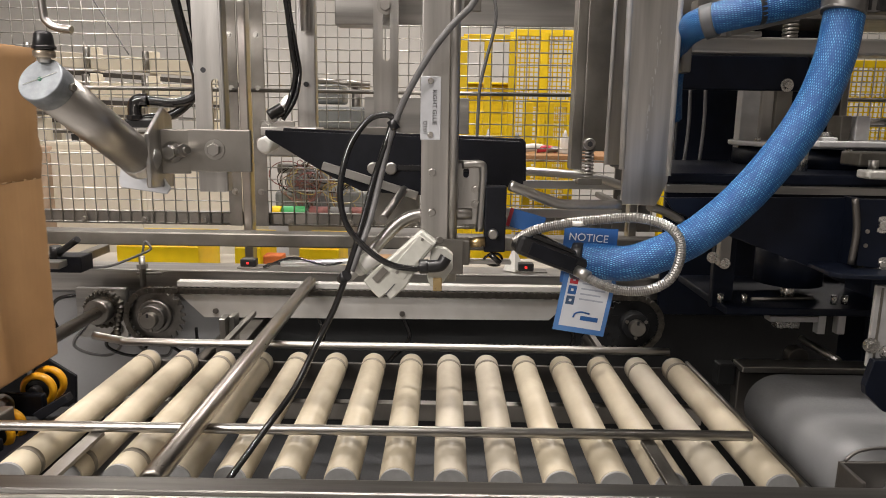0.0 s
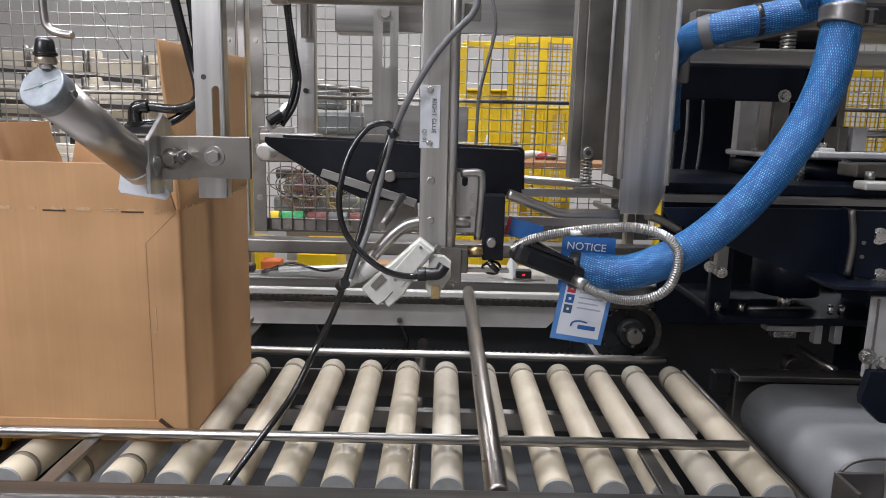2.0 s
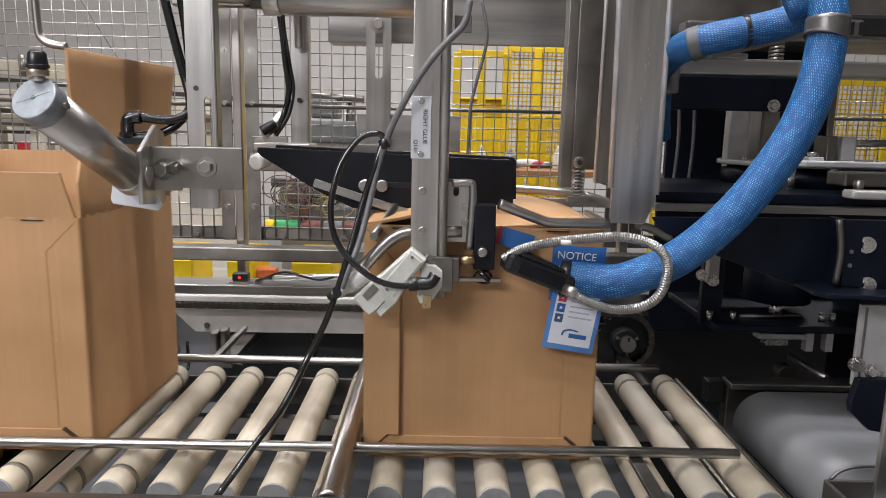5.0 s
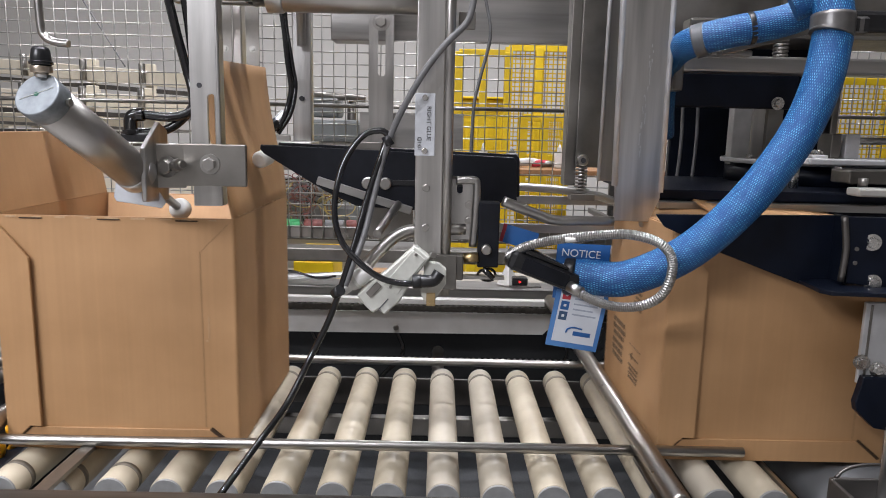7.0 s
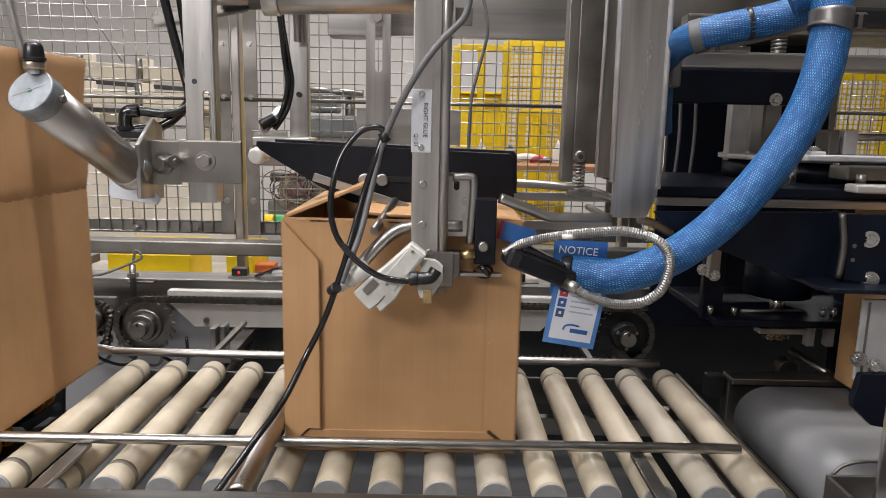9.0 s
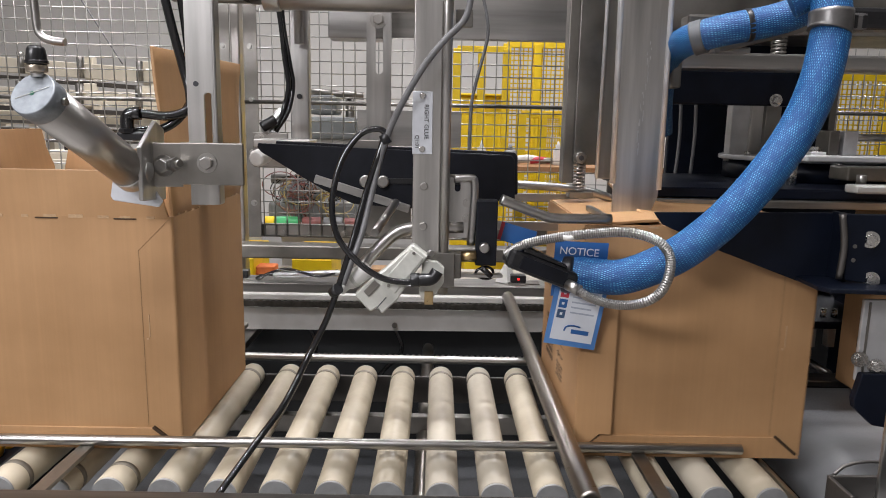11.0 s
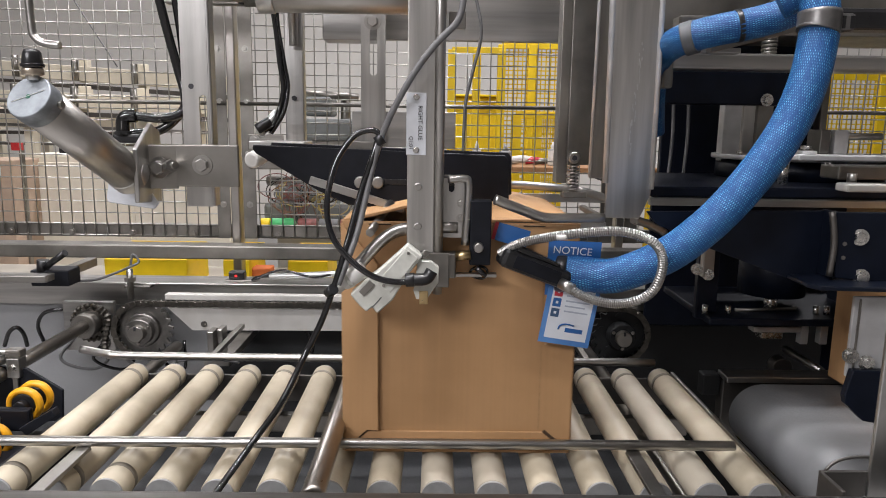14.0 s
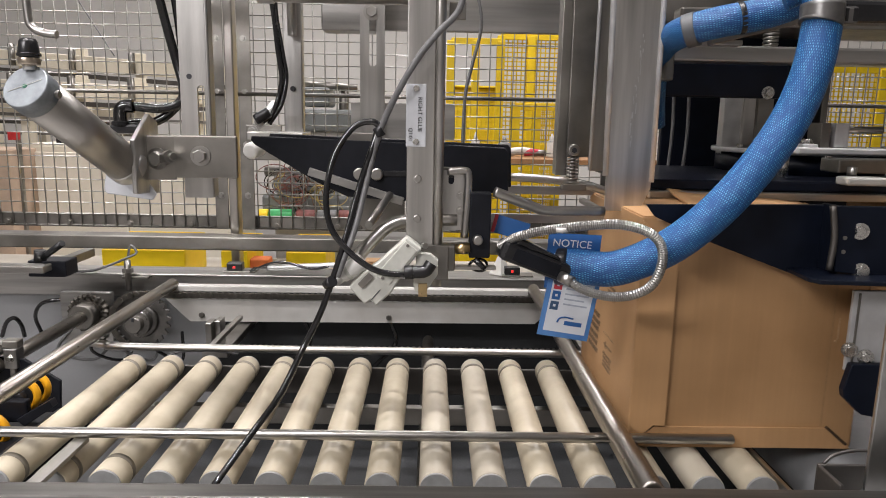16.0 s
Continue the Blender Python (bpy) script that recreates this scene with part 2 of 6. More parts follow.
def rod(p, q, r, seg=16, r2=None, bevel=0.0, bm=None, smooth=True):
    p, q = Vector(p), Vector(q)
    own = bmesh.new()
    d = q - p
    bmesh.ops.create_cone(own, cap_ends=True, segments=seg, radius1=r, radius2=r if r2 is None else r2, depth=d.length)
    if bevel:
        es = [e for e in own.edges if len(e.link_faces) == 2 and any(len(f.verts) > 4 for f in e.link_faces)]
        bmesh.ops.bevel(own, geom=es, offset=bevel, segments=2, affect="EDGES", profile=0.5)
    own.transform(Matrix.Translation((p + q) / 2) @ d.to_track_quat("Z", "Y").to_matrix().to_4x4())
    if smooth:
        for f in own.faces:
            f.smooth = len(f.verts) <= 4
    return merge(bm, own)


def spline(pts, n=8):
    pts = [Vector(p) for p in pts]
    ext = [2 * pts[0] - pts[1], *pts, 2 * pts[-1] - pts[-2]]
    out = []
    for i in range(1, len(ext) - 2):
        a, b, c, d = ext[i - 1:i + 3]
        for k in range(n):
            t = k / n
            out.append(0.5 * (2 * b + (c - a) * t + (2 * a - 5 * b + 4 * c - d) * t * t + (3 * b - a - 3 * c + d) * t ** 3))
    out.append(pts[-1])
    return out


def tube(pts, r, n=8, seg=12, ridge=0.0, pitch=0.004, bm=None):
    """A round sweep along a smooth curve, with UVs in metres (u round it, v along it)."""
    line = spline(pts, n) if n else [Vector(p) for p in pts]
    if ridge:
        dense = [line[0]]
        for a, b in zip(line, line[1:]):
            k = max(1, round((b - a).length / (pitch / 2)))
            dense += [a.lerp(b, (i + 1) / k) for i in range(k)]
        line = dense
    own = bmesh.new()
    uvl = own.loops.layers.uv.new("UVMap")
    up = Vector((0, 0, 1))
    rings, vs, s = [], [], 0.0
    for i, p in enumerate(line):
        t = (line[min(i + 1, len(line) - 1)] - line[max(i - 1, 0)]).normalized()
        u = up - t * up.dot(t)
        if u.length < 1e-4:
            u = t.orthogonal()
        u.normalize()
        up = u
        w = t.cross(u)
        rad = r * (1 + (ridge if i % 2 else -ridge))
        rings.append([own.verts.new(p + rad * (u * math.cos(2 * math.pi * k / seg) + w * math.sin(2 * math.pi * k / seg))) for k in range(seg)])
        s += (p - line[i - 1]).length if i else 0
        vs.append(s)
    for i in range(len(rings) - 1):
        for k in range(seg):
            k2 = (k + 1) % seg
            f = own.faces.new((rings[i][k], rings[i][k2], rings[i + 1][k2], rings[i + 1][k]))
            f.smooth = not ridge
            per = 2 * math.pi * r / seg
            for lp, uv in zip(f.loops, ((k * per, vs[i]), ((k + 1) * per, vs[i]), ((k + 1) * per, vs[i + 1]), (k * per, vs[i + 1]))):
                lp[uvl].uv = uv
    own.faces.new(rings[0][::-1])
    own.faces.new(rings[-1])
    return merge(bm, own)


def sheet(outline, thick, origin=(0, 0, 0), axes="xz", bevel=0.001, bm=None):
    """A flat plate with the given outline in two axes, thick along the third, centred on origin."""
    own = bmesh.new()
    ia, ib = "xyz".index(axes[0]), "xyz".index(axes[1])
    ic = 3 - ia - ib
    vs = []
    for a, b in outline:
        co = [0, 0, 0]
        co[ia], co[ib], co[ic] = a + origin[ia], b + origin[ib], origin[ic] - thick / 2
        vs.append(own.verts.new(co))
    f = own.faces.new(vs)
    ext = bmesh.ops.extrude_face_region(own, geom=[f])
    off = Vector((0, 0, 0))
    off[ic] = thick
    for v in ext["geom"]:
        if isinstance(v, bmesh.types.BMVert):
            v.co += off
    bmesh.ops.recalc_face_normals(own, faces=own.faces[:])
    if bevel:
        bmesh.ops.bevel(own, geom=[e for e in own.edges if e.calc_face_angle(0) > 0.5], offset=min(bevel, thick * 0.35), segments=1, affect="EDGES", profile=0.5)
    return merge(bm, own)


def bolt_mesh(p, way, r, bm=None, washer=True):
    """A hexagon screw head on a washer, looking along way."""
    p, way = Vector(p), Vector(way).normalized()
    if washer:
        bm = rod(p, p + way * 0.0016, r * 1.5, 20, bm=bm)
    bm = rod(p + way * 0.0014, p + way * (0.0016 + r * 0.8), r, 6, bevel=r * 0.12, bm=bm, smooth=False)
    return bm


def lettering(text, size, m, mat, parent, name="lettering"):
    cu = bpy.data.curves.new(name, "FONT")
    cu.body, cu.size, cu.extrude, cu.align_x, cu.align_y = text, size, 0.0003, "CENTER", "CENTER"
    tmp = new(name, cu)
    me = bpy.data.meshes.new_from_object(tmp.evaluated_get(bpy.context.evaluated_depsgraph_get()))
    bpy.data.objects.remove(tmp)
    me.materials.clear()
    me.materials.append(mat)
    ob = new(name, me)
    ob.parent = parent
    ob.matrix_basis = m
    return ob


# ---- hall ----
def plain(name, bm, mat, label, category, kind="structure"):
    return tagged(part(name, bm, mat), label, category, kind=kind)


plain("floor", block(-8, 8, -5, 9.2, -0.1, 0.0, 0), FLOOR_M, "grey sealed concrete factory floor", "floor")
plain("ceiling", block(-8, 8, -5, 9.2, 5.0, 5.1, 0), GREY_WALL, "pale grey hall ceiling", "ceiling")
plain("wall_north", block(-8, 8, 9.0, 9.2, 0, 5.0, 0), FAR_WALL, "off-white painted hall wall", "wall")
plain("wall_south", block(-8, 8, -5.2, -5.0, 0, 5.0, 0), GREY_WALL, "pale grey hall wall", "wall")
plain("wall_west", block(-8.2, -8, -5, 9.2, 0, 5.0, 0), GREY_WALL, "pale grey hall wall", "wall")
plain("wall_east", block(8, 8.2, -5, 9.2, 0, 5.0, 0), GREY_WALL, "pale grey hall wall", "wall")

# ---- roller bed ----
ROLL_TOP, PITCH, ROLL_R = 0.800, 0.0762, 0.024
conveyor = thing("roller_conveyor", "stainless roller conveyor bed with cream plastic rollers", "conveyor")
part("near_rail", block(-1.30, 0.55, 0.760, 0.800, 0.70, 0.8055, 0.004), STEEL_D, conveyor)
guard_bar = thing("front_guard_bar", "worn dull stainless box rail along the machine front", "rail")
part("tube", block(-1.40, 0.78, 0.702, 0.736, 0.800, 0.8675, 0.004), RAIL_M, guard_bar)
# brighter steel strip along the front edge of the dull rail
part("lower_lip", block(-1.40, 0.78, 0.694, 0.702, 0.800, 0.8635, 0.0025), STEEL_POL, guard_bar, "bright front edge strip")
for x in (-1.2, 0.70):
    part("bracket", block(x - 0.02, x + 0.02, 0.736, 0.760, 0.80, 0.84, 0.002), STEEL_D, guard_bar)
    part("post", block(x - 0.02, x + 0.02, 0.700, 0.736, 0.0, 0.800, 0.003), STEEL_V, guard_bar)
part("far_rail", block(-0.62, 0.50, 1.372, 1.378, 0.715, 0.772, 0.002), DARK_STEEL, conveyor)
part("cross_bar", block(-0.62, 0.50, 1.255, 1.275, 0.700, 0.735, 0.002), STEEL_D, conveyor)
for k in range(1, 16):
    x = 0.016 + PITCH * (k - 9)
    r = part("roller", rod((x, 0.890, 0.776), (x, 1.357, 0.776), ROLL_R, 32, bevel=0.002), ROLLER_WORN if k in (9, 10, 14) else ROLLER_M, conveyor)
    for y in (0.886, 1.355):
        part("end_cap", rod((x, y, 0.776), (x, y + 0.006, 0.776), ROLL_R - 0.0012, 32), CAP_M, r)
    for y in (0.925, 1.318)[0 if k < 4 else 1:]:
        part("groove_band", rod((x, y, 0.776), (x, y + 0.010, 0.776), ROLL_R + 0.0004, 32), RING_M, r)
    part("axle", rod((x, 0.80, 0.776), (x, 1.376, 0.776), 0.005, 8), STEEL_D, r)

guide_near = thing("guide_rail", "polished stainless round guide rail on flat brackets", "guide rail", "guide rails along the rollers")
part("rod", rod((-1.22, 0.962, 0.818), (0.459, 0.962, 0.8195), 0.0076, 16, bevel=0.002), STEEL_POL, guide_near)
for x in (-0.503, 0.305):
    part("bracket", block(x - 0.010, x + 0.010, 0.80, 0.960, 0.806, 0.8125, 0.001), STEEL_D, guide_near)
guide_far = thing("guide_rail", "polished stainless round guide rail with a bent end", "guide rail", "guide rails along the rollers")
part("rod", tube([(-0.725, 1.40, 0.814), (-0.66, 1.388, 0.808), (-0.60, 1.386, 0.806), (0.0, 1.386, 0.804), (0.471, 1.386, 0.802)], 0.0082, 10, 14), STEEL_POL, guide_far)
for x in (-0.45, 0.33):
    part("bracket", block(x - 0.006, x + 0.006, 1.388, 1.62, 0.799, 0.809, 0.001), STEEL_D, guide_far)

# ---- pusher chain ----
CH_Y, SPR_L, SPR_R, SPR_Z, SPR_RAD = 1.80, -0.762, 0.509, 0.7395, 0.073


def sprocket(x, m_tint):
    s = thing("sprocket", "toothed steel chain sprocket on a shaft", "sprocket", "chain sprockets")
    pts = []
    teeth = 22
    for i in range(teeth * 4):
        a = 2 * math.pi * i / (teeth * 4)
        rr = SPR_RAD + (0.004 if i % 4 in (0, 1) else -0.007)
        pts.append((rr * math.cos(a), rr * math.sin(a)))
    part("wheel", sheet(pts, 0.008, (x, CH_Y + 0.004, SPR_Z), bevel=0), m_tint, s)
    part("hub", rod((x, CH_Y - 0.035, SPR_Z), (x, CH_Y + 0.03, SPR_Z), 0.036, 24, bevel=0.003), m_tint, s)
    if m_tint == SPROCKET_M:
        part("flange", rod((x, CH_Y - 0.014, SPR_Z), (x, CH_Y + 0.002, SPR_Z), 0.046, 36, bevel=0.004), SPROCKET_M, s)
    else:
        for i in range(5):
            a = 2 * math.pi * (i + 0.3) / 5
            part("hole", rod((x + 0.050 * math.cos(a), CH_Y - 0.002, SPR_Z + 0.050 * math.sin(a)), (x + 0.050 * math.cos(a), CH_Y + 0.0005, SPR_Z + 0.050 * math.sin(a)), 0.009, 14), NEAR_BLACK, s)
    part("keyway", block(x - 0.003, x + 0.003, CH_Y - 0.0565, CH_Y - 0.054, SPR_Z + 0.010, SPR_Z + 0.0205, 0.0005), INK, s)
    for i in range(3):
        a = 2 * math.pi * (i + 0.25) / 3
        part("hub_bolt", bolt_mesh((x + 0.029 * math.cos(a), CH_Y - 0.035, SPR_Z + 0.029 * math.sin(a)), (0, -1, 0), 0.005, washer=False), STEEL_D, s)
    part("shaft", rod((x, CH_Y - 0.055, SPR_Z), (x, CH_Y + 0.13, SPR_Z), 0.021, 24, bevel=0.002), STEEL_D, s)
    return s


sprocket(SPR_L, SPROCKET_M)
sprocket(SPR_R, NEAR_BLACK)
LOOP_STRAIGHT = SPR_R - SPR_L
LOOP = 2 * LOOP_STRAIGHT + 2 * math.pi * SPR_RAD


def on_loop(s):
    """Place on the chain loop, s metres on from the top of the left sprocket: x, z."""
    s %= LOOP
    if s < LOOP_STRAIGHT:
        return SPR_L + s, SPR_Z + SPR_RAD
    s -= LOOP_STRAIGHT
    arc = math.pi * SPR_RAD
    if s < arc:
        a = s / SPR_RAD
        return SPR_R + SPR_RAD * math.sin(a), SPR_Z + SPR_RAD * math.cos(a)
    s -= arc
    if s < LOOP_STRAIGHT:
        return SPR_R - s, SPR_Z - SPR_RAD
    a = (s - LOOP_STRAIGHT) / SPR_RAD
    return SPR_L - SPR_RAD * math.sin(a), SPR_Z - SPR_RAD * math.cos(a)


chain_bm = bmesh.new()
links = round(LOOP / 0.0159)
for i in range(links):
    s0, s1 = LOOP * i / links, LOOP * (i + 1) / links
    (xa, za), (xb, zb) = on_loop(s0), on_loop(s1)
    y = CH_Y - (0.016 if i % 2 else 0.0135)
    block(-0.0105, 0.0105, y - 0.0012, y + 0.0012, -0.0078, 0.0078, 0.003, own_bm := bmesh.new())
    own_bm.transform(Matrix.Translation(((xa + xb) / 2, 0, (za + zb) / 2)) @ Matrix.Rotation(-math.atan2(zb - za, xb - xa), 4, "Y"))
    merge(chain_bm, own_bm)
    rod((xa, CH_Y - 0.0185, za), (xa, CH_Y + 0.012, za), 0.0058, 8, bm=chain_bm)
tagged(part("drive_chain", chain_bm, CHAIN_M), "oily steel roller chain round two sprockets", "chain")
guide = thing("chain_guide", "white plastic chain guide strip with chamfered ends", "chain guide")
part("strip", sheet([(-0.695, 0.800), (-0.632, 0.738), (0.285, 0.744), (0.34, 0.800)], 0.02, (0, CH_Y + 0.006, 0)), WHITE_PE, guide)
part("upper_strip", block(-0.70, 0.34, CH_Y - 0.006, CH_Y + 0.02, 0.8205, 0.836, 0.002), WHITE_PE, guide)
for x in (-0.60, -0.105):
    part("screw", rod((x, CH_Y - 0.010, 0.757), (x, CH_Y - 0.002, 0.757), 0.0075, 12, bevel=0.001), STEEL_D, guide)

side = thing("machine_side_frame", "dull stainless machine side frame behind the chain", "machine frame")
part("upper_channel", block(-1.9, 1.2, 1.93, 2.02, 0.770, 0.838, 0.003), STEEL_H, side)
part("lip", block(-1.9, 1.2, 1.90, 1.935, 0.836, 0.842, 0.002), STEEL_H, side)
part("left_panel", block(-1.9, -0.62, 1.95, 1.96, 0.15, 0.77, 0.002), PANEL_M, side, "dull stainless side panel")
# same plane as the grey left panel, coloured near-black from here on
part("back_panel", block(-0.615, 1.9, 1.95, 1.96, 0.15, 0.77, 0.002), NEAR_BLACK, side, "near-black side panel")


def make_pusher():
    b = thing("pusher_bar", "round steel pusher bar carried by the chain", "pusher bar", "pusher bars on the chain")
    part("bar", rod((0, -1.030, 0.0275), (0, 0.0, 0.0275), 0.0145, 22, bevel=0.004), ROD_WORN, b)
    part("lug", block(-0.014, 0.014, -0.012, 0.004, -0.008, 0.030, 0.002), STEEL_D, b)
    return b


pushers = [make_pusher()]
for _ in range(2):
    pushers.append(copy_thing(pushers[0], pose(0, 0, 0)))

# ---- cartons ----
BW, BD, BH = 0.342, 0.345, 0.348   # along the line, across it, height
BY = 0.978                          # front face
FLAP, T = 0.235, 0.0045


def flap_mesh(length, width, notch, thick=T):
    """A flap in its own space: hinge along y at the origin, standing up in z, with sloped shoulders."""
    return sheet([(0.004, 0.0), (width - 0.004, 0.0), (width - 0.006, 0.05), (width - notch, 0.08), (width - notch - 0.004, length), (notch + 0.004, length), (notch, 0.08), (0.006, 0.05)], thick, axes="yz", bevel=0.0006)


def make_carton():
    c = thing("cardboard_box", "open brown corrugated cardboard box on the rollers", "cardboard box", "boxes on the conveyor")
    bm = bmesh.new()
    bmesh.ops.create_cube(bm, size=1)
    for v in bm.verts:
        v.co = ((v.co.x + 0.5) * BW, (v.co.y + 0.5) * BD, (v.co.z + 0.5) * BH)
    bmesh.ops.delete(bm, geom=[f for f in bm.faces if f.normal.z > 0.5], context="FACES_ONLY")
    bmesh.ops.bevel(bm, geom=[e for e in bm.edges if len(e.link_faces) == 2], offset=0.004, segments=3, affect="EDGES", profile=0.5)
    bmesh.ops.recalc_face_normals(bm, faces=bm.faces[:])
    bmesh.ops.solidify(bm, geom=bm.faces[:], thickness=T)
    part("body", bm, CARD, c)
    # outer glued tabs on the front face
    tab = part("side_tab", sheet([(0.0, 0.001), (0.036, 0.036), (0.053, 0.036), (0.053, 0.288), (0.0, 0.346)], 0.0040, (0.0, -0.0021, 0.0), bevel=0.0006), CARD, c)
    tab.matrix_basis = pose(0, 0, 0, 0, 0, -5.5)
    part("bottom_tab", sheet([(0.002, 0.0), (BW - 0.002, 0.0), (BW - 0.042, 0.033), (0.036, 0.033)], 0.0035, (0.0, -0.0019, 0.0), bevel=0.0006), CARD, c)
    bm = flap_mesh(FLAP, BD, 0.020)
    for k in range(1, 8):
        bmesh.ops.bisect_plane(bm, geom=bm.verts[:] + bm.edges[:] + bm.faces[:], plane_co=(0, BD * k / 8, 0), plane_no=(0, 1, 0))
    for k in range(1, 11):
        bmesh.ops.bisect_plane(bm, geom=bm.verts[:] + bm.edges[:] + bm.faces[:], plane_co=(0, 0, FLAP * k / 11), plane_no=(0, 0, 1))
    for v in bm.verts:
        v.co.x += v.co.z * 0.096 * (2 * v.co.y / BD - 1) + 0.0022 * math.sin(v.co.z * 27)
    for f in bm.faces:
        f.smooth = abs(f.normal.x) > 0.9
    lead = part("leading_flap", bm, CARD, c)
    lead.matrix_basis = pose(BW - T / 2, 0, BH)
    random.seed(7)
    for i in range(11):
        y = 0.02 + 0.029 * i + random.uniform(-0.004, 0.004)
        part("torn_edge", block(T / 2 - 0.0003, T / 2 + 0.0009, y, y + random.uniform(0.006, 0.016), 0.0005, 0.0022 + random.uniform(0, 0.0012), 0), CARD_PALE, lead)
    trail = part("trailing_flap", flap_mesh(0.115, BD, 0.02), CARD, c)
    trail.matrix_basis = pose(T / 2, 0, BH)
    front = part("front_flap", sheet([(0.006, 0), (BW - 0.006, 0), (BW - 0.022, 0.066), (0.022, 0.066)], T, axes="xz", bevel=0.0006), CARD, c)
    front.matrix_basis = pose(0, T / 2, BH)
    random.seed(11)
    for i in range(9):
        x = 0.02 + 0.036 * i + random.uniform(-0.004, 0.004)
        part("torn_edge", block(x, x + random.uniform(0.008, 0.02), -T / 2 - 0.0009, -T / 2 + 0.0003, 0.001, 0.0022 + random.uniform(0, 0.0012), 0), CARD_PALE, front)
    rear = part("rear_flap", sheet([(0.006, 0), (BW - 0.006, 0), (BW - 0.022, 0.082), (0.022, 0.082)], T, axes="xz", bevel=0.0006), CARD, c)
    rear.matrix_basis = pose(0, BD - T / 2, BH)
    # slots of the perforated crease
    for x in (0.055, 0.165, 0.275):
        part("crease_slot", block(x - 0.016, x + 0.016, -0.0012, T + 0.001, BH - 0.0050, BH - 0.0030, 0.0004), SLOT_M, c)
    for x0, z0, x1, z1 in ((BW - 0.050, 0.036, BW - 0.0506, BH - 0.048), (BW - 0.050, BH - 0.048, BW - 0.006, BH - 0.004)):
        line = sheet([(x0 - 0.0004, z0), (x0 + 0.0004, z0), (x1 + 0.0004, z1), (x1 - 0.0004, z1)], 0.0008, (0, -0.0002, 0), bevel=0)
        part("crease", line, CREASE_M, c)
    part("tab_slot", sheet([(BW - 0.041, 0.036), (BW - 0.008, 0.0085), (BW - 0.011, 0.0050), (BW - 0.044, 0.033)], 0.0040, (0, -0.0025, 0), bevel=0), SLOT_M, c)
    part("tab_slot", sheet([(0.036, 0.0368), (0.004, 0.0055), (0.0055, 0.0035), (0.0385, 0.0345)], 0.0040, (0, -0.0025, 0), bevel=0), SLOT_M, c)
    part("scuff", block(0.2965, 0.2995, -0.0008, 0.0004, 0.168, 0.1705, 0), CARD_PALE, c, "pale scuff")
    random.seed(11)
    for i in range(9):
        x = 0.02 + 0.036 * i + random.uniform(-0.004, 0.004)
        part("torn_edge", block(x, x + random.uniform(0.008, 0.02), -0.0009, 0.0006, BH - 0.0035, BH - 0.0018 + random.uniform(0, 0.001), 0), CARD_PALE, c)
    part("scuff", block(0.3005, 0.3017, -0.0008, 0.0004, 0.172, 0.205, 0), CARD_PALE, c, "pale scuff")
    # print on the trailing side
    def bar(y0, y1, z0, z1):
        return block(-0.0006, 0.0004, y0, y1, z0, z1, 0)
    def text_block(y0, y1, z0, rows, height, pitch):
        bm = bmesh.new()
        for i in range(rows):
            y = y0 + random.uniform(0, 0.12) * (y1 - y0)
            while y < y1 - 0.004:
                e = min(y1, y + random.uniform(0.008, 0.022))
                block(-0.0006, 0.0004, y, e, z0 + pitch * i, z0 + pitch * i + height, 0, bm)
                y = e + 0.0028
        part("print_block", bm, INK_BOX, c)
    part("print_ring", ring_mesh(0.0, 0.280, 0.218, 0.021, 0.0165), INK_BOX, c)
    part("print_ring_core", ring_mesh(0.0, 0.280, 0.218, 0.0125, 0.006), INK_BOX, c)
    part("print_line", bar(0.272, 0.288, 0.243, 0.246), INK_BOX, c)
    part("print_arrow", sheet([(0.243, 0.224), (0.226, 0.2285), (0.226, 0.2253), (0.197, 0.2253), (0.197, 0.2227), (0.226, 0.2227), (0.226, 0.2195)], 0.001, (-0.0001, 0, 0), axes="yz", bevel=0), INK_BOX, c)
    text_block(0.120, 0.165, 0.190, 6, 0.0048, 0.0088)
    text_block(0.212, 0.288, 0.072, 3, 0.0085, 0.0125)
    text_block(0.206, 0.288, 0.112, 3, 0.0085, 0.0125)
    text_block(0.118, 0.178, 0.066, 4, 0.0042, 0.0070)
    part("print_line", bar(0.112, 0.178, 0.124, 0.1255), INK_BOX, c)
    part("print_arrow", sheet([(0.172, 0.106), (0.158, 0.1125), (0.158, 0.1075), (0.122, 0.1075), (0.122, 0.1045), (0.158, 0.1045), (0.158, 0.0995)], 0.001, (-0.0001, 0, 0), axes="yz", bevel=0), INK_BOX, c)
    return c


def ring_mesh(x, y, z, r0, r1):
    bm = bmesh.new()
    n = 28
    for i in range(n):
        a, b = 2 * math.pi * i / n, 2 * math.pi * (i + 1) / n
        q = [(r0, a), (r0, b), (r1, b), (r1, a)] if r1 else [(r0, a), (r0, b), (0, 0)]
        bm.faces.new([bm.verts.new((x - 0.0006, y + rr * math.cos(t), z + rr * math.sin(t))) for rr, t in q])
    bmesh.ops.recalc_face_normals(bm, faces=bm.faces[:])
    return bm


cartons = [make_carton()]
for _ in range(2):
    cartons.append(copy_thing(cartons[0], pose(0, 0, 0)))

# ---- guard fence behind the machine ----
FENCE_Y = 2.30


